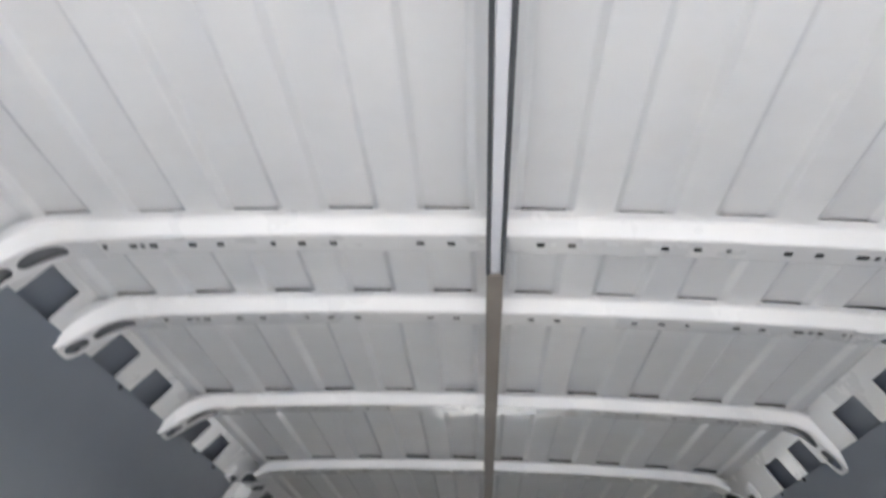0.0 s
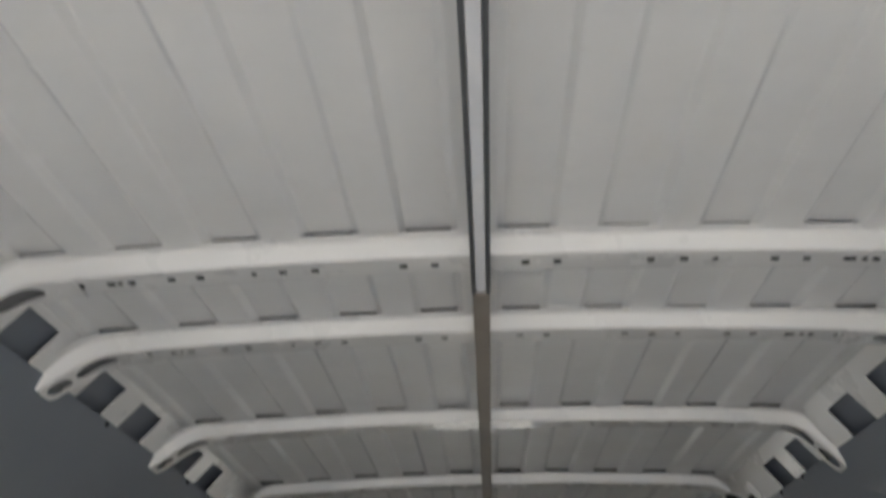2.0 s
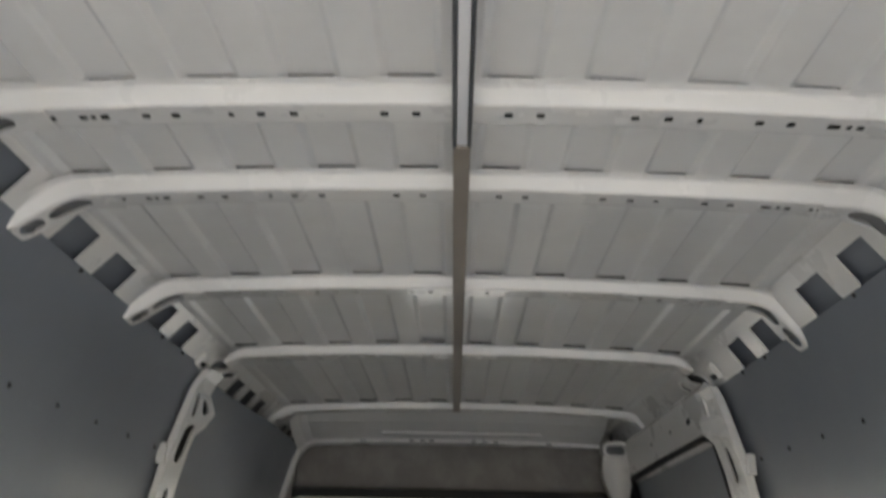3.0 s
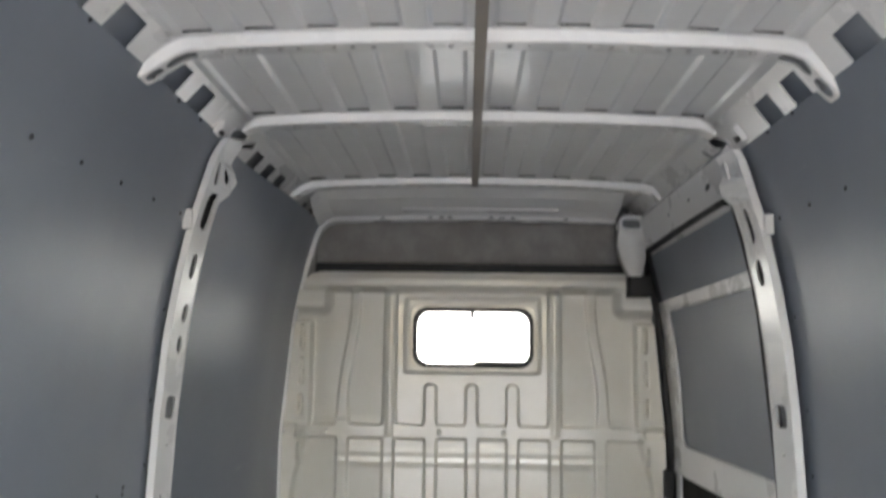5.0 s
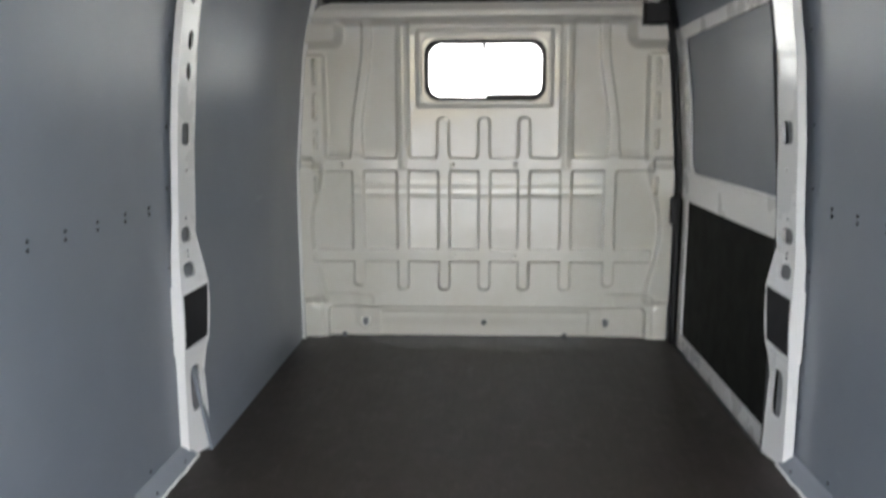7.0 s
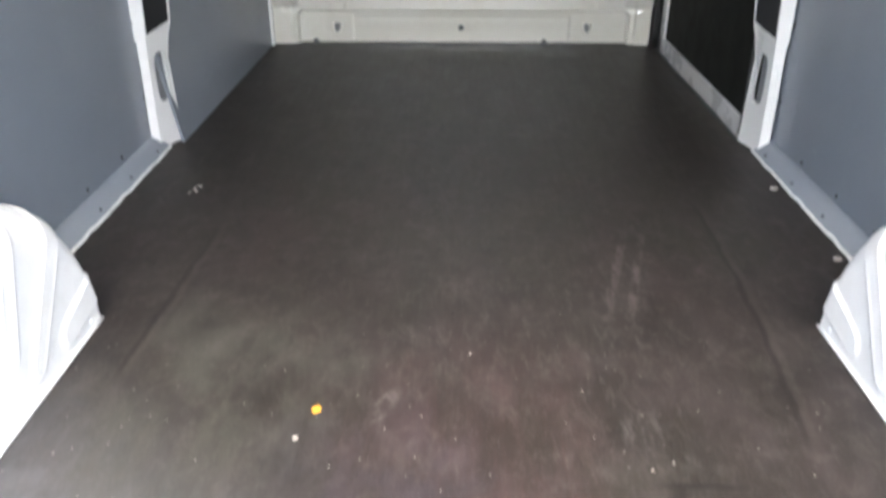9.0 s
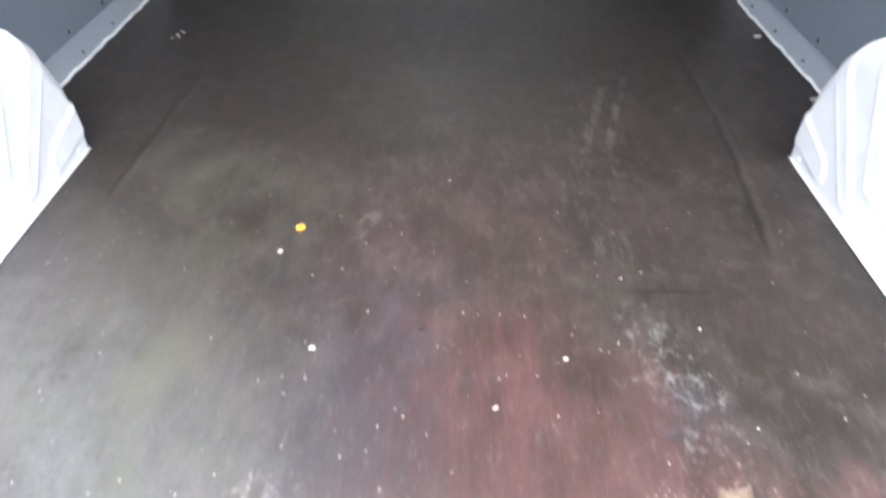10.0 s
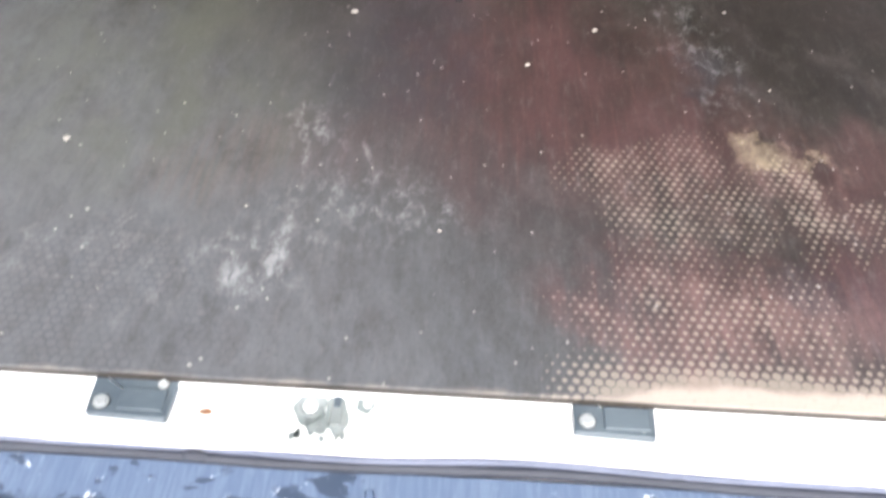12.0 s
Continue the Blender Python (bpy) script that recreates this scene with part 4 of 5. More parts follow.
    ring = [(lerp_profile(REAR, z) + 0.03, z) for z in zs] + [(inner(z) + 0.012 if side > 0 else max(inner(z), min(lerp_profile(FRONT, z) + 0.045, lerp_profile(REAR, z) + 0.02)), z) for z in reversed(zs)]
    solid(bm, ring, [], lambda u, v: (side * u - ox, 2.425 - oy, v), lambda u, v: (side * u - ox, 2.430 - oy, v))
    part("front_flange", bm, WHITE, post)
    # black buffer plate
    bm = bmesh.new()
    ring = [(0.02, 0.346), (0.90, 0.372), (0.90, 0.535), (0.02, 0.512)]
    solid(bm, ring, [], lambda u, v: web(u, v, -0.007), lambda u, v: web(u, v, 0.0))
    part("buffer_plate", bm, BLACK, post, "black plastic buffer plate")
    for z in (0.63, 0.645, 0.745):
        bm = bmesh.new()
        bmesh.ops.create_uvsphere(bm, u_segments=8, v_segments=6, radius=0.004, matrix=Matrix.Translation(web(0.4, z)))
        part("plug", bm, DARKGREY, post)
    # small bracket that stands out near the head
    bm = bmesh.new()
    x = outer(1.545)
    box(bm, min(side * (x + 0.014), side * (x - 0.012)) - ox, max(side * (x + 0.014), side * (x - 0.012)) - ox, 2.268 - oy, 2.290 - oy, 1.515, 1.575, 0.004)
    part("tab", bm, WHITE, post)


pillar(-1)
pillar(1)


# ---- bulkhead ----
def slab(x, z, x0, x1, z0, z1, r, soft=0.007):
    """1 inside a rounded rectangle, 0 outside, with a short slope between."""
    cx, cz, hx, hz = (x0 + x1) / 2, (z0 + z1) / 2, (x1 - x0) / 2 - r, (z1 - z0) / 2 - r
    qx, qz = np.abs(x - cx) - hx, np.abs(z - cz) - hz
    d = np.hypot(np.maximum(qx, 0), np.maximum(qz, 0)) + np.minimum(np.maximum(qx, qz), 0) - r
    return 1 - smooth_step(-soft, soft * 0.15, d)


RIBS = (-0.586, -0.379, -0.187, 0.0, 0.181, 0.374, 0.574)
WIN = (-0.274, 0.277, 1.111, 1.387, 0.068)


def bulkhead_relief(x, z):
    h = np.zeros_like(x)
    # cross bands and upright ribs stand at one level and run into each other with flared feet
    up = np.maximum(slab(x, z, -0.80, 0.775, 0.790, 0.858, 0.012, 0.010), slab(x, z, -0.80, 0.775, 0.366, 0.433, 0.02, 0.010))

    def rib(c, w, z0, z1, r, top=False, foot=False):
        flare = 0.0
        if foot:
            flare = flare + 0.012 * np.exp(-np.maximum(z - 0.856, 0) / 0.009)
        if top:
            flare = flare + 0.006 * np.exp(-np.maximum(0.792 - z, 0) / 0.006) + 0.006 * np.exp(-np.maximum(z - 0.431, 0) / 0.006)
        k = w / (w + flare)
        return slab((x - c) * k, z, -w, w, z0, z1, r, 0.012)

    for i, c in enumerate(RIBS):
        up = np.maximum(up, rib(c, 0.031, 0.40, 0.82, 0.004, top=True))
        up = np.maximum(up, rib(c, 0.030, 0.25 if i in (0, 6) else 0.232, 0.40, 0.026))
    for c in (-0.190, -0.003, 0.181):
        up = np.maximum(up, rib(c, 0.031, 0.82, 1.043, 0.029, foot=True))
    for c in (-0.375, 0.372):
        up = np.maximum(up, rib(c, 0.033, 0.82, 1.475, 0.012, foot=True))
    h += 0.0128 * up
    # tall ribs beside the window, and the leaning ones further out
    for c in (-0.375, 0.372):
        h += 0.006 * slab(x, z, c - 0.020, c + 0.020, 0.80, 1.475, 0.012, 0.018)
    for s in (-1, 1):
        lean = s * (0.588 - 0.052 * smooth_step(0.95, 1.40, z))
        h += 0.014 * slab(x - lean, z, -0.027 - 0.012 * np.exp(-(z - 0.85) / 0.05), 0.027 + 0.012 * np.exp(-(z - 0.85) / 0.05), 0.85, 1.47, 0.012, 0.012)
    # window surround
    h += 0.014 * slab(x, z, -0.316, 0.313, 1.082, 1.436, 0.02, 0.020)
    h -= 0.005 * slab(x, z, -0.292, 0.293, 1.096, 1.405, 0.05, 0.008)
    h += 0.0035 * np.exp(-((np.abs(x) - 0.338) / 0.014) ** 2) * smooth_step(1.06, 1.12, z) * (1 - smooth_step(1.40, 1.45, z))
    # two creases across the middle field
    for c in (0.733, 0.692):
        h += 0.0042 * np.exp(-((z - c) / 0.0150) ** 2) * slab(x, z, -0.64, 0.63, 0.62, 0.785, 0.02, 0.05)
    # the fields beside the window lean outward
    h -= 0.05 * np.clip(np.abs(x) - 0.40, 0, 0.15) * smooth_step(0.855, 0.90, z) * (1 - smooth_step(1.40, 1.45, z))
    # head rail and the raised corners
    h += 0.072 * smooth_step(1.444, 1.486, z) - 0.020 * smooth_step(1.505, 1.542, z)
    corner = np.maximum(slab(x, z, -0.95, -0.640, 1.345, 1.75, 0.055, 0.040), slab(x, z, 0.635, 0.95, 1.340, 1.75, 0.055, 0.040))
    h += 0.062 * corner * (1 - smooth_step(1.438, 1.488, z))
    # side flanges with their long slots
    for s in (-1, 1):
        h += 0.032 * (1 - smooth_step(-0.012, 0.012, 0.735 - s * x)) * smooth_step(0.83, 0.87, z) * (1 - smooth_step(1.31, 1.33, z))
        h += 0.022 * (1 - smooth_step(-0.014, 0.014, 0.775 - 0.03 * np.sin(z * 9) - s * x)) * (1 - smooth_step(0.80, 0.84, z)) * smooth_step(0.16, 0.2, z)
        for z0, z1 in ((1.185, 1.30), (1.03, 1.15), (0.895, 0.985), (0.69, 0.77)):
            h -= 0.040 * slab(s * x, z, 0.770, 0.789, z0, z1, 0.006, 0.004)
    # foot: a step back below a deep crease
    foot = slab(x, z, -0.745, 0.760, -0.1, 0.150, 0.028, 0.007)
    h -= 0.036 * foot
    arch = slab(x, z, -0.775, 0.790, -0.1, 0.222, 0.035, 0.010) * (1 - slab(x, z, -0.62, 0.60, 0.05, 0.30, 0.02, 0.05))
    h -= 0.007 * arch
    h -= 0.004 * slab(x, z, -0.82, -0.52, 0.14, 0.215, 0.03, 0.015) + 0.004 * slab(x, z, 0.60, 0.82, 0.14, 0.215, 0.03, 0.015)
    h -= 0.006 * slab(x, z, -0.50, 0.50, -0.1, 0.128, 0.015, 0.012)
    # small punched points
    for px, pz in ((-0.148, 0.823), (0.142, 0.823), (-0.142, 0.397), (0.14, 0.397), (-0.66, 0.823)):
        h -= 0.018 * np.exp(-((x - px) ** 2 + (z - pz) ** 2) / 0.006 ** 2)
    return h


def bulkhead():
    wall = thing("bulkhead", "cream white pressed steel bulkhead with ribs and a small window", "bulkhead", at=(0, LENGTH, 0))
    nx, nz = 384, 344
    zs = 0.002 + 1.540 * np.linspace(0, 1, nz)
    left = np.array([lerp_profile(FRONT, z) for z in zs]) - 0.006
    left = left - 0.02 * smooth_step(1.44, 1.545, zs)
    u = np.linspace(-1, 1, nx)
    x = u[None, :] * left[:, None]
    z = np.repeat(zs[:, None], nx, 1)
    h = bulkhead_relief(x, z)
    wob = 0.0007 * np.sin(7 * x + 3 * z) + 0.0006 * np.sin(13 * z - 5 * x)
    pts = np.stack([x, -(h + wob), z], -1).reshape(-1, 3)
    x0, x1, z0, z1, r = WIN
    xm, zm = (x[:-1, :-1] + x[1:, 1:]) / 2, (z[:-1, :-1] + z[1:, 1:]) / 2
    q = slab(xm, zm, x0 + 0.004, x1 - 0.004, z0 + 0.004, z1 - 0.004, r, 0.001) > 0.5
    cut = ((xm > 0.688) & (zm > 1.436)) | ((xm < -0.69) & (zm > 1.455) & (((xm + 0.69) / 0.085) ** 2 + ((zm - 1.455) / 0.085) ** 2 > 1.0))
    keep = ~(q | cut)
    idx = np.arange(nx * nz).reshape(nz, nx)
    quads = np.stack([idx[:-1, :-1], idx[:-1, 1:], idx[1:, 1:], idx[1:, :-1]], -1)[keep]
    put("panel", pts.tolist(), quads.tolist(), CREAM, wall, smooth=True)
    # top edge turned back
    bm = bmesh.new()
    box(bm, -0.688, 0.688, -0.054, 0.05, 1.534, 1.543, 0.003)
    part("top_flange", bm, CREAM, wall)
    # rubber round the glass, two panes and their joint
    bm = bmesh.new()
    solid(bm, rounded(x0, x1, z0, z1, r, 10), [rounded(x0 + 0.020, x1 - 0.020, z0 + 0.020, z1 - 0.022, r - 0.008, 10)[::-1]], lambda a, b: (a, -0.014, b), lambda a, b: (a, 0.012, b))
    gasket = part("window_gasket", bm, BLACK, wall, "black rubber gasket")
    for a, b in ((x0 + 0.012, 0.003), (0.006, x1 - 0.012)):
        bm = bmesh.new()
        box(bm, a, b, 0.0, 0.004, z0 + 0.012, z1 - 0.012)
        ob = part("pane", bm, GLASS, gasket, "clear window pane")
        ob.visible_shadow = False
    bm = bmesh.new()
    box(bm, 0.003, 0.006, -0.001, 0.005, z0 + 0.012, z1 - 0.012)
    part("pane_joint", bm, STRIP, gasket)
    bm = bmesh.new()
    box(bm, 0.010, x1 - 0.012, 0.014, 0.024, z0 + 0.006, z0 + 0.034, 0.003)
    part("pane_rail", bm, DARKGREY, gasket, "dark rail of the sliding pane")
    bm = bmesh.new()
    box(bm, -0.012, 0.003, -0.006, 0.0, z1 - 0.05, z1 - 0.020, 0.002)
    part("pane_catch", bm, DARKGREY, gasket)
    # lashing eyes and the bolts at the foot
    for cx in (-0.565, 0.572):
        bm = bmesh.new()
        pts2 = [(cx + 0.018 * math.cos(radians(a)), 0.012 - 0.006 * math.sin(radians(a)), 0.075 - 0.024 * math.sin(radians(a))) for a in range(0, 181, 15)]
        pts2 = [(cx - 0.018, 0.020, 0.092)] + pts2[::-1] + [(cx + 0.018, 0.020, 0.092)]
        sweep(bm, pts2, 0.0055, 8)
        part("lashing_eye", bm, CREAM, wall, smooth=True)
        # grey disc behind the eye stands for its ring-shaped shadow
        bm = bmesh.new()
        bmesh.ops.create_uvsphere(bm, u_segments=14, v_segments=8, radius=0.017, matrix=Matrix.Translation((cx, 0.029, 0.070)) @ Matrix.Diagonal((1, 0.25, 1.3, 1)))
        part("eye_shadow", bm, PRIMER, wall)
    bm = bmesh.new()
    bolt(bm, 0.0, 0.016, 0.074, 0.010, 0.010, "y", -1)
    part("foot_bolt", bm, DARKGREY, wall)
    for cx in (-0.665, 0.38):
        bm = bmesh.new()
        bolt(bm, cx, 0.012, 0.012, 0.010, 0.010, "y", -1)
        part("foot_bolt", bm, DARKGREY, wall)
    for s in (-1, 1):
        for k, zz in enumerate((1.285, 1.065, 0.815, 0.62)):
            bm = bmesh.new()
            bolt(bm, s * (lerp_profile(FRONT, zz) - 0.016), -0.016, zz, 0.006, 0.006, "y", -1)
            part("edge_bolt", bm, STEEL, wall)


bulkhead()


def front_frame():
    """The white hoop that frames the bulkhead, with the recess over it."""
    hoop = thing("front_hoop", "white painted steel hoop round the bulkhead and over its recess", "body frame", kind="structure", at=(0, 3.70, 0))
    zs = [1.76 * i / 50 for i in range(51)]
    # left upright
    bm = bmesh.new()
    ring = [(-(lerp_profile(FRONT, z) + 0.004), z) for z in zs] + [(-(lerp_profile(FRONT, z) - 0.012 - 0.012 * smooth_step(1.2, 1.7, z)), z) for z in reversed(zs)]
    solid(bm, ring, [], lambda u, v: (u, 0.0, v), lambda u, v: (u, 0.03, v))
    part("upright", bm, WHITE, hoop)
    # head rail across, bowed like the roof
    n = 40
    xs = [-0.712 + 1.36 * i / n for i in range(n + 1)]
    def head(x):
        e = max(0.0, (-x - 0.64) / 0.075)
        return 1.788 - 0.03 * x * x - 0.05 * e * e
    vs, fs = [], []
    sect = [(0.0, 0.024), (-0.003, 0.018), (-0.004, 0.004), (0.0, 0.0), (0.055, 0.0), (0.06, 0.004)]
    for x in xs:
        vs += [(x, a, head(x) + b) for a, b in sect]
    k = len(sect)
    for i in range(n):
        for j in range(k - 1):
            fs.append((i * k + j, (i + 1) * k + j, (i + 1) * k + j + 1, i * k + j + 1))
    put("head_rail", vs, fs, WHITE, hoop)
    # sheet from the head rail up to the roof, with its raised strip
    vs, fs = [], []
    slope = [(-0.003, 0.018), (-0.10, 0.034), (-0.20, 0.066), (-0.27, 0.105)]
    for x in xs:
        vs += [(x, a, min(head(x) + b, roof_z(x) + 0.012)) for a, b in slope]
    for i in range(n):
        for j in range(3):
            fs.append((4 * i + j, 4 * i + 4 + j, 4 * i + 5 + j, 4 * i + 1 + j))
    put("head_sheet", vs, fs, ROOF, hoop)
    bm = bmesh.new()
    box(bm, -0.325, 0.375, -0.125, -0.085, 1.808, 1.819, 0.003)
    part("label_rail", bm, WHITE, hoop)
    for x in (-0.42, -0.20, -0.15, -0.11, 0.08, 0.13, 0.18, 0.42):
        bm = bmesh.new()
        box(bm, x - 0.012, x + 0.012, -0.006, 0.002, head(x) + 0.007, head(x) + 0.014, 0.002, 1)
        part("slot", bm, DARKGREY, hoop)
    # recess: soft grey panel and a dark foam strip above the bulkhead
    bm = bmesh.new()
    box(bm, -0.74, 0.72, 0.13, 0.14, 1.58, 1.86)
    part("recess_panel", bm, FABRIC, hoop, "grey headlining panel")
    bm = bmesh.new()
    box(bm, -0.74, 0.72, 0.07, 0.128, 1.50, 1.592, 0.008)
    part("foam_strip", bm, BLACK, hoop, "black foam strip")
    bm = bmesh.new()
    box(bm, -0.76, 0.76, 0.06, 0.25, 1.86, 1.875)
    box(bm, -0.80, -0.74, 0.06, 0.25, 1.45, 1.86)
    box(bm, 0.72, 0.80, 0.06, 0.25, 1.45, 1.86)
    part("recess_lining", bm, FABRIC, hoop)
    # plain sheet that closes the body beside the glass
    bm = bmesh.new()
    solid(bm, [(-1.02, -0.24), (1.02, -0.24), (1.02, 1.97), (-1.02, 1.97)], [rounded(-0.32, 0.32, 1.06, 1.43, 0.06)[::-1]], lambda u, v: (u, 0.25, v), lambda u, v: (u, 0.26, v))
    part("closing_sheet", bm, PRIMER, hoop)


front_frame()


def corner_cover():
    """Rounded white cover in the front corner over the sliding door, with a black block under it."""
    cover = thing("corner_cover", "white rounded plastic cover in the corner over the sliding door", "cover", at=(0.69, 3.6, 1.66))
    ox, oy, oz = 0.69, 3.6, 1.66
    outline = [(0.648, 1.735), (0.645, 1.70), (0.646, 1.665), (0.655, 1.62), (0.668, 1.585), (0.684, 1.55), (0.698, 1.527), (0.742, 1.525), (0.758, 1.60), (0.760, 1.70), (0.752, 1.735)]
    bm = bmesh.new()
    solid(bm, outline, [], lambda u, v: (u - ox, -0.02 + 0.5 * (0.76 - u) * (1.75 - v), v - oz), lambda u, v: (u - ox, 0.10, v - oz))
    bmesh.ops.bevel(bm, geom=[e for e in bm.edges if len(e.link_faces) == 2 and e.calc_face_angle(0) > 0.9], offset=0.008, segments=3, affect="EDGES")
    part("shell", bm, WHITE, cover, smooth=True)
    # open tube end on top of the cover
    bm = bmesh.new()
    ring = rounded(0.640, 0.756, 1.722, 1.792, 0.034, 8)
    inner = rounded(0.654, 0.740, 1.734, 1.776, 0.020, 8)
    solid(bm, ring, [inner[::-1]], lambda u, v: (u - ox, -0.035, v - oz), lambda u, v: (u - ox, 0.06, v - oz))
    bmesh.ops.bevel(bm, geom=[e for e in bm.edges if len(e.link_faces) == 2 and e.calc_face_angle(0) > 1.2], offset=0.004, segments=2, affect="EDGES")
    part("rim", bm, WHITE, cover)
    bm = bmesh.new()
    box(bm, 0.650 - ox, 0.744 - ox, 0.0, 0.02, 1.730 - oz, 1.780 - oz)
    part("opening", bm, PRIMER, cover)
    block = thing("rubber_block", "black rubber block at the head of the bulkhead by the door", "rubber block", at=(0.74, 3.66, 1.44))
    bm = bmesh.new()
    box(bm, -0.045, 0.052, -0.04, 0.07, 0.0, 0.092, 0.006)
    part("block", bm, BLACK, block)


corner_cover()


# ---- sliding door ----
def door_x(z):
    return lerp_profile(FRONT, z) + 0.022


def door_board(bm, y0, y1, z0, z1, inset, thick=0.006, nz=14, taper=0.0, rise=0.0):
    """A sheet that follows the curve of the door."""
    rows = []
    for i in range(nz + 1):
        z = z0 + (z1 - z0) * i / nz
        x = door_x(z) + inset
        rows.append([bm.verts.new(p) for p in ((x, y0, z + rise), (x, y1 - taper * i / nz, z), (x + thick, y1 - taper * i / nz, z), (x + thick, y0, z + rise))])
    for a, b in zip(rows, rows[1:]):
        for k in range(4):
            bm.faces.new((a[k], a[(k + 1) % 4], b[(k + 1) % 4], b[k]))
    bm.faces.new(rows[0])
    bm.faces.new(rows[-1])
    return bm


def sliding_door():
    door = thing("sliding_door", "closed white sliding door with grey and black lining boards", "sliding door")
    bm = bmesh.new()
    door_board(bm, 2.37, 3.80, 0.0, 1.66, 0.050, 0.010)
    part("outer_skin", bm, PRIMER, door)
    bars = [("sill_bar", 2.385, 3.64, -0.005, 0.062), ("front_lower_bar", 3.60, 3.66, 0.062, 0.672), ("head_bar", 2.40, 3.60, 1.622, 1.64)]
    for name, y0, y1, z0, z1 in bars:
        bm = bmesh.new()
        door_board(bm, y0, y1, z0, z1, 0.004, 0.03, 6)
        part(name, bm, WHITE, door)
    # pressed frame round the middle board: rounded at its front, bowed a little
    rim = [(2.40 + 1.08 * k / 8, 0.795) for k in range(9)]
    rim += [(3.475 + 0.065 * math.sin(radians(a)), 0.860 - 0.065 * math.cos(radians(a))) for a in range(15, 91, 15)]
    rim += [(3.540 - 0.034 * math.sin((z - 0.86) / 0.46 * math.pi), z) for z in np.linspace(0.89, 1.30, 10)]
    rim += [(3.500 + 0.040 * math.cos(radians(a)), 1.330 + 0.040 * math.sin(radians(a))) for a in range(0, 91, 18)]
    rim += [(3.45 - 1.05 * k / 8, 1.371 + 0.012 * k / 8) for k in range(9)]
    outer = [(2.385 + 1.315 * k / 8, 0.672) for k in range(9)] + [(3.70, z) for z in np.linspace(0.74, 1.36, 9)] + [(3.70 - 1.315 * k / 8, 1.414 + 0.014 * k / 8) for k in range(9)] + [(2.385, z) for z in np.linspace(1.35, 0.74, 9)]
    bm = bmesh.new()
    solid(bm, outer, [rim[::-1]], lambda u, v: (door_x(v) + 0.004, u, v), lambda u, v: (door_x(v) + 0.034, u, v))
    pressed = part("inner_frame", bm, WHITE, door)
    bm = bmesh.new()
    sweep(bm, [(door_x(z) + 0.007, y, z) for y, z in rim], 0.0065, 8)
    part("frame_bead", bm, WHITE, pressed, smooth=True)
    for name, mat, y0, y1, z0, z1, label in (("lower_board", DARKBOARD, 2.385, 3.605, 0.06, 0.675, "black hardboard lining"), ("middle_board", BOARD, 2.385, 3.54, 0.79, 1.388, "grey lining board"), ("top_board", BOARD, 2.385, 3.64, 1.396, 1.626, "grey lining board")):
        bm = bmesh.new()
        door_board(bm, y0, y1, z0, z1, 0.014, 0.008)
        part(name, bm, mat, door, label)
    # seal all round, stouter along the front edge
    front = [(door_x(z) - 0.006, 3.705, z) for z in np.linspace(0.0, 1.55, 16)]
    head = [(door_x(1.55) - 0.006, 3.705, 1.55), (door_x(1.60) - 0.012, 3.68, 1.60), (door_x(1.63) - 0.012, 3.62, 1.632), (0.775, 3.0, 1.648), (0.775, 2.50, 1.653), (0.782, 2.43, 1.638)]
    rear = [(0.782, 2.43, 1.638)] + [(door_x(z) - 0.002, 2.408, z) for z in np.linspace(1.60, 0.02, 16)]
    for path, r in ((front, 0.015), (head, 0.0125), (rear, 0.0075)):
        bm = bmesh.new()
        sweep(bm, path, r, 8)
        part("door_seal", bm, BLACK, door, "black rubber seal", smooth=True)
    bm = bmesh.new()
    box(bm, 0.842, 0.872, 3.66, 3.70, 0.56, 0.68, 0.006)
    part("catch", bm, BLACK, door, "black plastic catch")


sliding_door()


def door_head():
    """The white rail over the sliding door."""
    bm = bmesh.new()
    pts = [(0.792, 1.765), (0.752, 1.800), (0.735, 1.775), (0.752, 1.70), (0.762, 1.655), (0.80, 1.655)]
    solid(bm, pts, [], lambda u, v: (u, 2.36, v), lambda u, v: (u, 3.70, v))
    rail = tagged(part("door_head_rail", bm, WHITE), "white painted steel rail over the sliding door", "door rail", kind="structure")
    for y, r in ((2.56, 0.016), (2.80, 0.006), (3.1, 0.005)):
        bm = bmesh.new()
        bmesh.ops.create_cone(bm, cap_ends=True, segments=14, radius1=r, radius2=r * 0.9, depth=0.006, matrix=Matrix.Translation((0.7485, y, 1.715)) @ Matrix.Rotation(radians(103), 4, "Y"))
        part("plug", bm, BLACK, rail)


door_head()


# ---- wheel arch covers ----
# tongues pressed into the arch covers: foot and far end of their middle line, half width
TONGUES = (((1.022, 0.055), (1.30, 0.440), 0.027), ((0.952, 0.115), (1.07, 0.520), 0.026), ((0.850, 0.145), (0.880, 0.520), 0.026), ((0.745, 0.145), (0.715, 0.520), 0.026), ((0.645, 0.115), (0.52, 0.520), 0.026), ((1.142, 0.050), (1.34, 0.090), 0.031))


def tongue_relief(y, z):
    h = 0.0
    for (ay, az), (by, bz), w in TONGUES:
        dy, dz = by - ay, bz - az
        f = min(max(((y - ay) * dy + (z - az) * dz) / (dy * dy + dz * dz), 0.0), 1.0)
        d = math.hypot(y - ay - f * dy, z - az - f * dz) - w * (0.8 + 0.35 * f)
        rim = math.exp(-(d / 0.0050) ** 2)
        h = max(h, 0.0040 * float(1 - smooth_step(-0.004, 0.004, d)) + 0.0022 * rim)
    return h


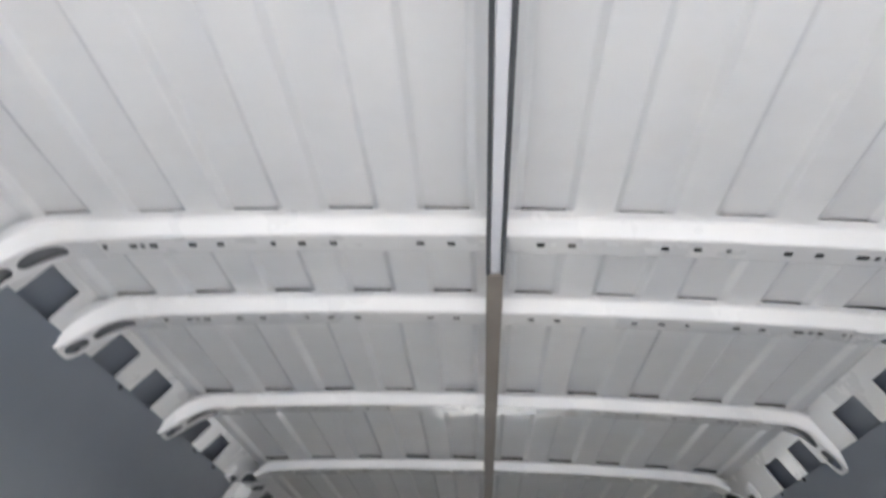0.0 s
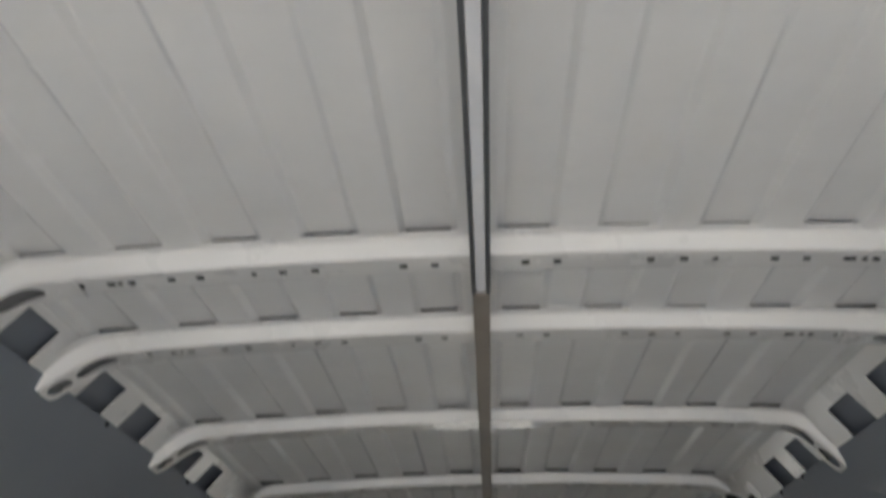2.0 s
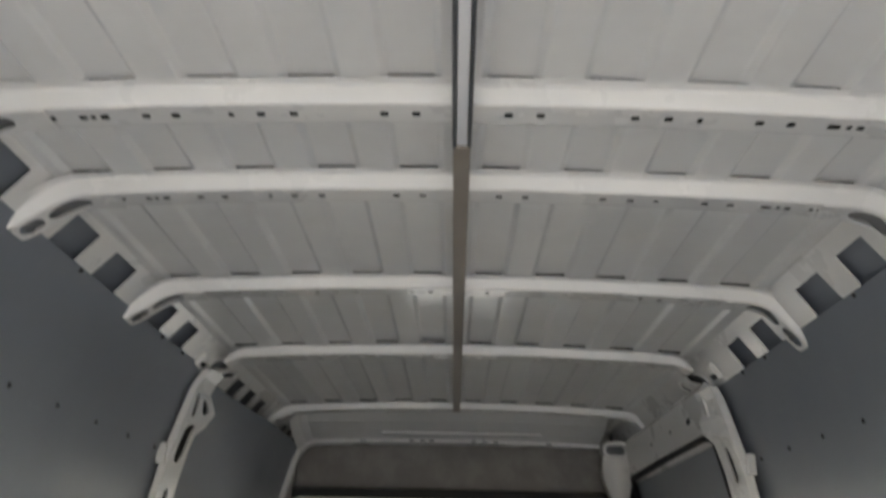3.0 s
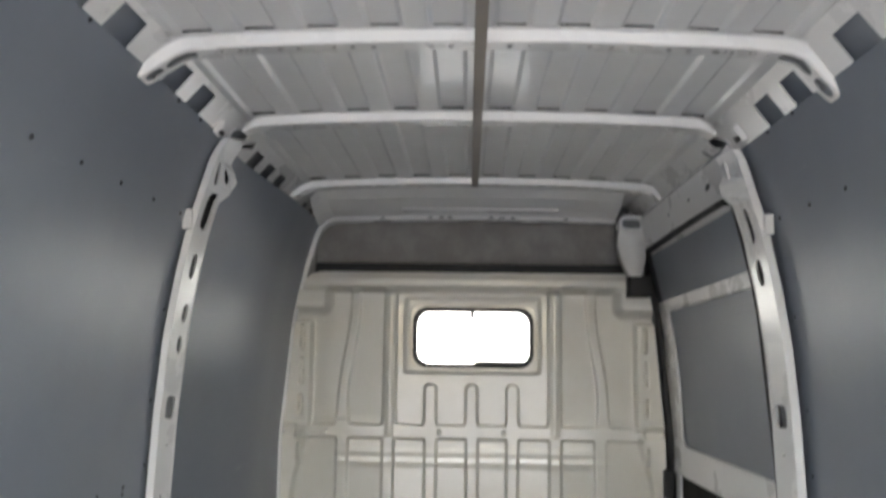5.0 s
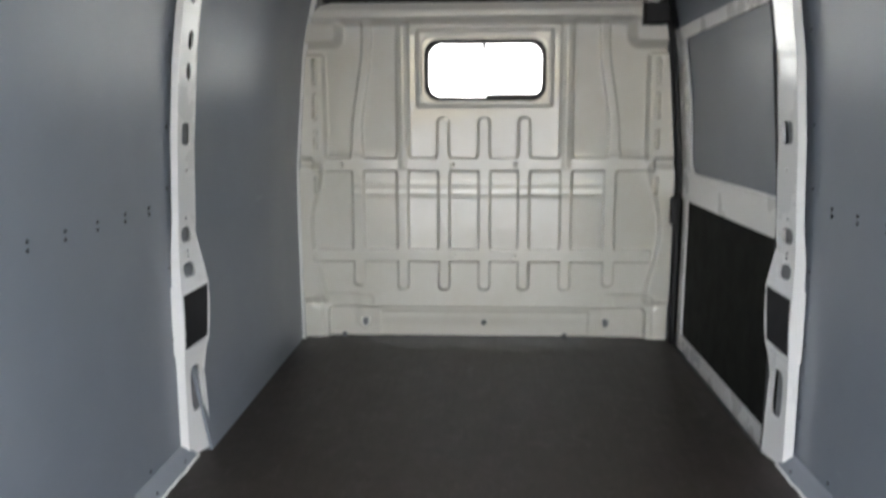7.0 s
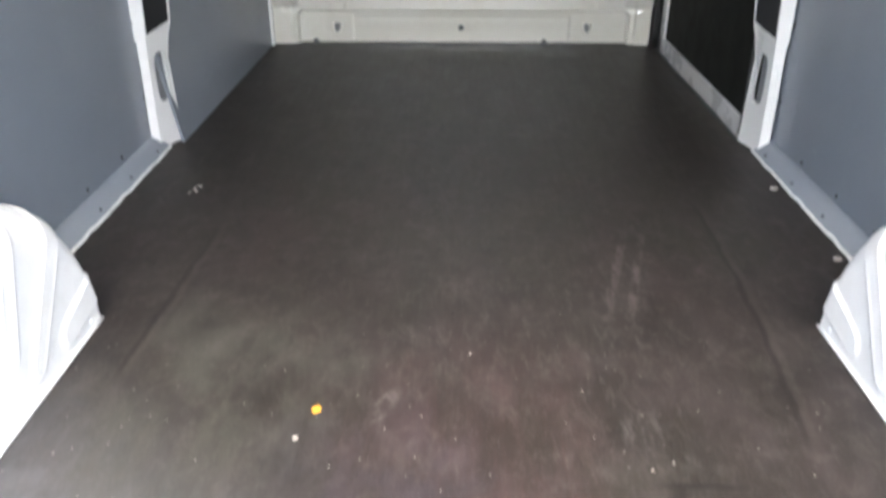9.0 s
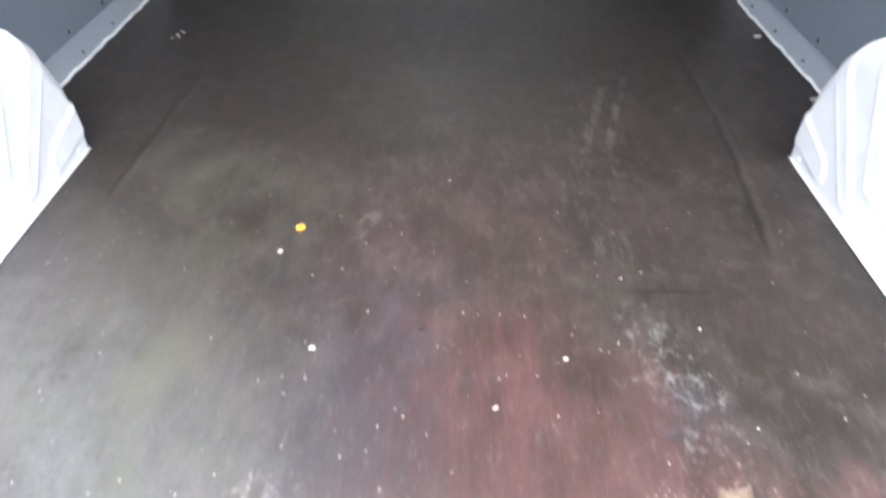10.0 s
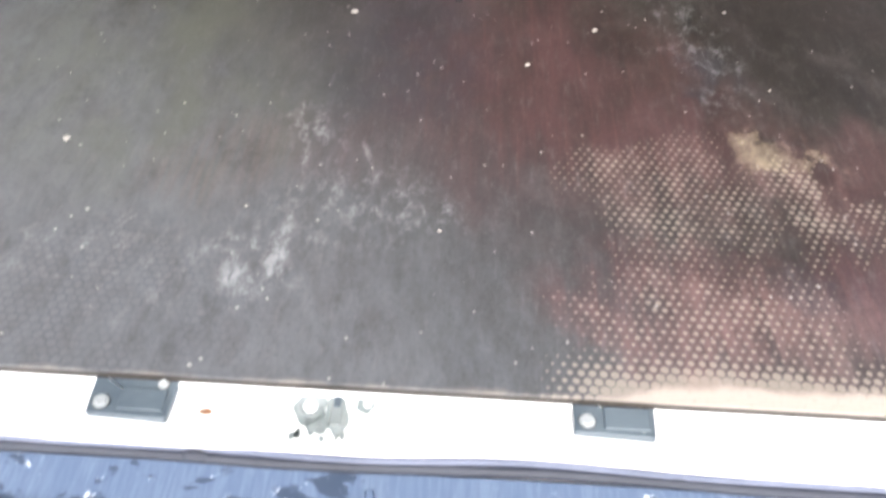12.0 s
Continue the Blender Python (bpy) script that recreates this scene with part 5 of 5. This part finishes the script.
def wheel_arch(side):
    arch = thing("wheel_arch_cover", "white moulded plastic wheel arch cover with raised tongue-shaped ribs", "wheel arch", "wheel arch covers", at=(side * 0.71, 0.79, 0))
    y0, a, h = 0.79, 0.492, 0.385
    n, m, face = 220, 12, 64
    org = Vector((side * 0.71, 0.79, 0))
    centre = Vector((side * 0.706, y0, -0.004))

    def outline(t):
        c, s = math.cos(t), math.sin(t)
        p = 2 / 2.4
        return Vector((math.copysign(abs(c) ** p, c) * a, abs(s) ** p * h))

    def surface(t, k):
        """k 0: on the inner face; 1: on the rolled edge's far side."""
        p = outline(t)
        r = 0.012 + 0.085 * math.sin(t) ** 0.8
        q = p + Vector((-p.x, 0.0 - p.y * 0.9)).normalized() * r * (1 - math.sin(k * math.pi / 2))
        return Vector((side * (0.706 + r * (1 - math.cos(k * math.pi / 2))), y0 + q.x, max(q.y, 0.0)))

    vs, fs = [], []
    for i in range(n + 1):
        t = math.pi * i / n
        e = surface(t, 0)
        out = Vector((0, math.cos(t), math.sin(t)))
        ring = [(centre.lerp(e, (j / face) ** 0.7), 0.0) for j in range(face)] + [(surface(t, k / m), k / m) for k in range(m + 1)]
        tail = ring[-1][0].copy()
        tail.x = side * 0.955
        ring.append((tail, 1.0))
        for p, k in ring:
            turn = k * math.pi / 2
            lift = tongue_relief(p.y, p.z) * min(1.0, p.z / 0.02)
            vs.append(p + (Vector((-side, 0, 0)) * math.cos(turn) + out * math.sin(turn)) * lift - org)
    w = len(ring)
    for i in range(n):
        for j in range(w - 1):
            fs.append((i * w + j, (i + 1) * w + j, (i + 1) * w + j + 1, i * w + j + 1))
    put("shell", vs, fs, ARCH, arch, smooth=True)
    # the foot is turned out to lie on the floor
    bm = bmesh.new()
    sweep(bm, [Vector((side * 0.7035, y, 0.0035)) - org for y in np.linspace(0.31, 1.272, 30)], 0.0035, 6)
    part("base_lip", bm, ARCH, arch, smooth=True)
    for y in (1.225, 0.36):
        bm = bmesh.new()
        bolt(bm, side * 0.704 - org.x, y - org.y, 0.022, 0.0055, 0.003, "x", -side)
        part("fixing_screw", bm, STRIP, arch)


wheel_arch(-1)
wheel_arch(1)


# ---- tail: sill, latch plates, seal, bumper step, head of the opening ----
def rear_sill():
    bm = bmesh.new()
    pts = [(0.06, -0.012), (0.0, -0.014), (-0.004, -0.020), (-0.052, -0.024), (-0.060, -0.028), (-0.064, -0.05), (-0.064, -0.10), (0.06, -0.10)]
    solid(bm, pts, [], lambda u, v: (-0.95, u, v), lambda u, v: (0.95, u, v))
    sill = tagged(part("rear_sill", bm, WHITE), "white painted steel sill at the tail of the load floor", "sill", kind="structure")
    bm = bmesh.new()
    path = [(x, -0.0665 + 0.002 * math.sin(x * 14), -0.034 + 0.002 * math.sin(x * 9 + 1)) for x in np.linspace(-0.94, 0.94, 60)]
    sweep(bm, path, 0.0055, 8)
    part("door_seal", bm, SEAL, sill, "weathered dark rubber door seal", smooth=True)
    # paler bead laid along the seal in place of its blue-grey highlight
    bm = bmesh.new()
    sweep(bm, [(x, y + 0.0065 + 0.0015 * math.sin(x * 23), z + 0.0035) for x, y, z in path], 0.0042, 8)
    part("seal_highlight", bm, SEAL_SHINE, sill, "blue-grey bead for the highlight along the seal", smooth=True)
    # where two lengths of the seal meet
    for x in (-0.232, 0.215):
        bm = bmesh.new()
        bmesh.ops.create_uvsphere(bm, u_segments=12, v_segments=8, radius=0.008, matrix=Matrix.Translation((x, -0.066, -0.033)) @ Matrix.Diagonal((1.8, 0.8, 0.7, 1)))
        part("seal_joint", bm, SEAL, sill, smooth=True)
    # a thin scratch in the paint beside the latch
    bm = bmesh.new()
    solid(bm, [(-0.262, -0.004), (-0.246, -0.0025), (-0.262, -0.018), (-0.270, -0.026), (-0.268, -0.018)], [], lambda u, v: (u, v, -0.0195 + 0.083 * (v + 0.004)), lambda u, v: (u, v, -0.030))
    part("scratch", bm, STRIP, sill)
    bm = bmesh.new()
    bmesh.ops.create_uvsphere(bm, u_segments=10, v_segments=6, radius=0.0055, matrix=Matrix.Translation((-0.23, -0.026, -0.0205)) @ Matrix.Diagonal((1.2, 0.7, 0.25, 1)))
    part("rust_spot", bm, RUST, sill, "brown rust spot in the paint")


rear_sill()


def latch_plate(x, y):
    plate = thing("latch_plate", "dark grey steel door latch plate bolted to the sill", "latch plate", "sill latch plates", at=(x, y, -0.0215))
    bm = bmesh.new()
    pts = [(-0.038, -0.024), (0.038, -0.027), (0.041, 0.024), (-0.040, 0.024)]
    solid(bm, pts, [], lambda u, v: (u, v, 0.0088), lambda u, v: (u, v, 0.0))
    bmesh.ops.bevel(bm, geom=[e for e in bm.edges if e.calc_length() > 0.004], offset=0.0012, segments=1, affect="EDGES")
    part("base", bm, PLATE, plate)
    bm = bmesh.new()
    box(bm, -0.010, 0.034, -0.020, 0.004, 0.0085, 0.0112, 0.0015)
    part("tread", bm, PLATE, plate)
    for bx, by, r in ((-0.026, -0.012, 0.0060), (0.027, 0.0105, 0.0040)):
        bm = bmesh.new()
        bolt(bm, bx, by, 0.0088, r, 0.004)
        head = part("bolt", bm, BOLT, plate, "zinc-plated bolt head")
        # black ring round the bolt head
        bm = bmesh.new()
        sweep(bm, [(bx + r * 1.22 * math.cos(a), by + r * 1.22 * math.sin(a), 0.0090) for a in [math.tau * k / 20 for k in range(21)]], r * 0.24, 6, 0.5)
        part("dark_ring", bm, BLACK, head, smooth=True)


latch_plate(-0.301, -0.0145)
latch_plate(0.157, -0.0055)


def striker():
    st = thing("door_striker", "worn silvery door striker with rubbed paint round it", "striker", at=(-0.11, -0.018, -0.0209))
    for x, y, r, w in ((-0.022, 0.004, 0.0105, 0.0028), (0.032, 0.010, 0.0062, 0.0016)):
        bm = bmesh.new()
        sweep(bm, [(x + r * math.cos(a), y + r * 0.9 * math.sin(a), 0.0004) for a in [math.tau * k / 22 for k in range(23)]], w, 6, 0.5)
        part("ring", bm, WORN, st, smooth=True)
        bm = bmesh.new()
        bmesh.ops.create_cone(bm, cap_ends=True, segments=20, radius1=r * 0.72, radius2=r * 0.6, depth=0.003, matrix=Matrix.Translation((x, y, 0.001)))
        part("pad", bm, STRIP, st)
    bm = bmesh.new()
    box(bm, -0.002, 0.009, -0.016, 0.017, 0.0, 0.0026, 0.0012)
    part("tongue", bm, WORN, st)
    bm = bmesh.new()
    box(bm, 0.0, 0.007, 0.004, 0.016, 0.0024, 0.0034, 0.0005)
    part("slot", bm, PLATE, st)
    for cx, cy, rx, ry in ((-0.022, 0.003, 0.018, 0.018), (-0.014, -0.013, 0.012, 0.012), (0.004, -0.004, 0.012, 0.022), (0.030, 0.009, 0.010, 0.009)):
        bm = bmesh.new()
        p, q = random.uniform(0, 6), random.uniform(0, 6)
        ring = [(cx + rx * math.cos(a) * k, cy + ry * math.sin(a) * k) for a, k in [(math.tau * i / 28, 0.95 + 0.10 * math.sin(2 * math.tau * i / 28 + p) + 0.08 * math.sin(5 * math.tau * i / 28 + q)) for i in range(28)]]
        solid(bm, ring, [], lambda u, v: (u, v, 0.0011 + 0.083 * v), lambda u, v: (u, v, -0.003))
        part("rubbed_patch", bm, RUBBED, st, "paint rubbed to grey primer")
    for k in range(14):
        x, y = random.uniform(-0.036, 0.016), random.uniform(-0.030, -0.004)
        bm = bmesh.new()
        w, d = random.uniform(0.0015, 0.004), random.uniform(0.002, 0.006)
        ring = [(x + w * math.cos(a) * random.uniform(0.6, 1.2), y + d * math.sin(a) * random.uniform(0.5, 1.3)) for a in [math.tau * i / 8 for i in range(8)]]
        solid(bm, ring, [], lambda u, v: (u, v, 0.0008), lambda u, v: (u, v, -0.001))
        part("rubbed_spot", bm, WORN, st)


striker()


def bumper_step():
    step = thing("bumper_step", "scuffed dark blue-grey plastic step on the rear bumper", "bumper", at=(0, -0.2, -0.1005))
    bm = bmesh.new()
    pts = [(0.134, 0.058), (0.130, 0.062), (-0.18, 0.055), (-0.21, 0.03), (-0.215, -0.20), (0.125, -0.20)]
    solid(bm, pts, [], lambda u, v: (-0.95, u, v), lambda u, v: (0.95, u, v))
    part("tread", bm, BUMPER, step)
    for x0, x1 in ((-0.40, -0.16), (-0.13, 0.02), (0.05, 0.30), (0.33, 0.5)):
        bm = bmesh.new()
        box(bm, x0, x1, 0.02, 0.085, 0.0545, 0.0655, 0.004)
        part("tread_pad", bm, BUMPER, step)
    bm = bmesh.new()
    box(bm, -0.072, -0.064, -0.10, 0.11, 0.056, 0.068, 0.002)
    part("rib", bm, BUMPER, step)
    for k in range(8):
        x = -0.40 + 0.11 * k + random.uniform(-0.015, 0.015)
        y = random.uniform(0.035, 0.095)
        bm = bmesh.new()
        w, d = random.uniform(0.002, 0.007), random.uniform(0.001, 0.003)
        ring = [(x + w * math.cos(a) * random.uniform(0.6, 1.2), y + d * math.sin(a) * random.uniform(0.5, 1.3)) for a in [math.tau * i / 9 for i in range(9)]]
        solid(bm, ring, [], lambda u, v: (u, v, 0.0672), lambda u, v: (u, v, 0.055))
        part("paint_chip", bm, SCREW, step)


bumper_step()


def rear_head():
    """White beam over the tail opening, lower in its middle, with hinge plates and oval holes."""
    head = thing("rear_header", "white painted steel header over the rear opening with oval holes", "header", kind="structure", at=(0, 0.12, 1.80))
    oy, oz = 0.12, 1.80

    def lip(x):
        return 0.132 + 0.0165 * (smooth_step(-0.158, -0.128, x) - smooth_step(0.163, 0.193, x))

    n = 120
    xs = [-0.80 + 1.60 * i / n for i in range(n + 1)]
    holes = [oval(-0.291, 0.0985, 0.0205, 0.0110, 24, 2.8), oval(-0.184, 0.0980, 0.0215, 0.0105, 24, 2.8), oval(-0.262, 0.108, 0.0036, 0.0024, 10), oval(0.034, 0.117, 0.0052, 0.0058, 14), oval(0.30, 0.098, 0.0205, 0.0105, 24, 2.8)]
    bm = bmesh.new()
    stops = [-0.80, -0.65, -0.50, -0.40, -0.33, -0.23, -0.15, -0.05, 0.10, 0.20, 0.26, 0.36, 0.45, 0.55, 0.68, 0.80]
    for x0, x1 in zip(stops, stops[1:]):
        row = [x0] + [x for x in xs if x0 < x < x1] + [x1]
        ring = [(x, float(lip(x))) for x in row] + [(x, 0.074) for x in reversed(row)]
        inside = [h[::-1] for h in holes if x0 < h[0][0] < x1]
        solid(bm, ring, inside, lambda u, v: (u, v - oy, 0.0 - 0.045 * u * u), lambda u, v: (u, v - oy, 0.004 - 0.045 * u * u))
    bmesh.ops.remove_doubles(bm, verts=bm.verts[:], dist=0.0001)
    part("bottom", bm, WHITE, head)
    vs, fs = [], []
    for x in xs:
        for a, b in ((0.0, 0.002), (0.004, 0.010), (0.012, 0.104)):
            vs.append((x, float(lip(x)) + a - oy, b - 0.045 * x * x))
    for i in range(n):
        for j in range(2):
            fs.append((i * 3 + j, i * 3 + 3 + j, i * 3 + 4 + j, i * 3 + 1 + j))
    put("front_face", vs, fs, WHITE, head)
    bm = bmesh.new()
    box(bm, -0.93, 0.93, 0.02 - oy, 0.15 - oy, 0.09, 0.16)
    box(bm, -0.80, 0.80, 0.066 - oy, 0.070 - oy, -0.02, 0.10)
    part("top", bm, NIGHT, head)
    for dy, dz in ((0.0765, 0.004), (0.059, 0.001), (0.044, 0.003)):
        bm = bmesh.new()
        sweep(bm, [(x, dy - oy, dz - 0.045 * x * x) for x in np.linspace(-0.8, 0.8, 30)], 0.008, 8)
        part("door_seal", bm, NIGHT, head, "blue-black rubber door seal", smooth=True)


rear_head()


def hinge_plate(x, y):
    plate = thing("door_catch", "grey cast door catch plate with two cross-head screws", "door catch", "door catches", at=(x, y, 1.7995))
    bm = bmesh.new()
    ring = rounded(-0.044, 0.044, -0.014, 0.014, 0.010)
    solid(bm, ring, [], lambda u, v: (u * 0.97, v * 0.94, -0.005), lambda u, v: (u, v, 0.0))
    part("base", bm, HINGE, plate)
    for dx in (-0.0135, 0.0135):
        bm = bmesh.new()
        path = [(dx * 1.05, 0.017, -0.003), (dx, 0.0155, -0.008), (dx, 0.009, -0.013), (dx, -0.004, -0.016), (dx * 1.06, -0.022, -0.014), (dx * 1.12, -0.044, -0.008), (dx * 1.15, -0.062, -0.002)]
        sweep(bm, path, 0.0052, 10, 0.8)
        part("claw", bm, HINGE, plate, smooth=True)
        bm = bmesh.new()
        box(bm, dx - 0.0055, dx + 0.0055, -0.012, 0.015, -0.011, -0.004, 0.0025)
        part("rib", bm, HINGE, plate)
    bm = bmesh.new()
    box(bm, -0.013, 0.013, -0.011, 0.012, -0.0085, -0.004, 0.003)
    part("bridge", bm, HINGE, plate)
    for dx in (-0.033, 0.033):
        bm = bmesh.new()
        bmesh.ops.create_uvsphere(bm, u_segments=18, v_segments=10, radius=0.0066, matrix=Matrix.Translation((dx, 0, -0.0048)) @ Matrix.Diagonal((1, 1, 0.62, 1)))
        screw = part("screw", bm, SCREW, plate, "bright cross-head screw", smooth=True)
        bm = bmesh.new()
        box(bm, dx - 0.0030, dx + 0.0030, -0.0007, 0.0007, -0.0094, -0.0080)
        box(bm, dx - 0.0007, dx + 0.0007, -0.0030, 0.0030, -0.00935, -0.0080)
        part("cross_slot", bm, DARKGREY, screw)


hinge_plate(-0.073, 0.112)
hinge_plate(0.114, 0.112)


# ---- crumbs on the floor ----
def crumb(x, y, size, mat, label, category="crumb", name="paint_flake", group="loose flakes"):
    ob = thing(name, label, category, group, at=(x, y, 0.0))
    bm = bmesh.new()
    k = 7
    size *= 0.62
    ring = [(size * math.cos(math.tau * i / k) * random.uniform(0.6, 1.15), size * math.sin(math.tau * i / k) * random.uniform(0.6, 1.15)) for i in range(k)]
    hgt = size * 0.5
    thin, turn = random.uniform(0.5, 1.0), random.uniform(0, math.pi)
    co, si = math.cos(turn), math.sin(turn)
    ring = [(u * co - v * thin * si, u * si + v * thin * co) for u, v in ring]
    solid(bm, ring, [], lambda u, v: (u * 0.8, v * 0.8, hgt), lambda u, v: (u, v, 0.0003))
    part("flake", bm, mat, ob)


crumb(-0.233, 0.986, 0.015, YELLOW, "small yellow plastic crumb lying on the plywood floor", name="yellow_crumb", group="")
for fx, fy, fs in ((-0.256, 0.911, 0.009), (-0.168, 0.665, 0.0095), (0.189, 0.649, 0.008), (0.088, 0.550, 0.0075), (-0.483, 0.336, 0.011), (-0.242, 0.235, 0.004), (0.024, 1.161, 0.006), (-0.02, 0.212, 0.005), (0.392, 0.160, 0.005), (0.298, 0.846, 0.005), (0.03, 0.33, 0.004), (-0.36, 0.42, 0.004), (0.42, 0.52, 0.004), (0.10, 0.36, 0.004), (0.047, 0.751, 0.0035), (0.069, 0.748, 0.003), (0.102, 0.749, 0.0035), (0.139, 0.744, 0.003), (0.217, 1.048, 0.004), (0.205, 0.704, 0.0035), (0.269, 0.686, 0.004), (0.394, 0.720, 0.005)):
    crumb(fx, fy, fs, FLAKE, "small pale flake lying on the plywood floor")
for fx, fy, fs in ((-0.013, 0.714, 0.011), (-0.008, 1.311, 0.007), (-0.020, 0.728, 0.005)):
    crumb(fx, fy, fs, BLACK, "small dark crumb lying on the plywood floor", name="dark_crumb", group="dark crumbs")
for fx, fy, fs in ((0.855, 1.993, 0.020), (0.857, 1.567, 0.020)):
    crumb(fx, fy, fs, FLAKE, "pale splinter of wood lying by the side trim", "splinter", "wood_splinter", "wood splinters")
for fx, fy in ((-0.716, 1.959), (-0.712, 1.985), (-0.722, 1.93), (-0.704, 1.975), (-0.708, 1.944)):
    crumb(fx, fy, 0.0085, FLAKE, "small pale flake lying on the plywood floor")
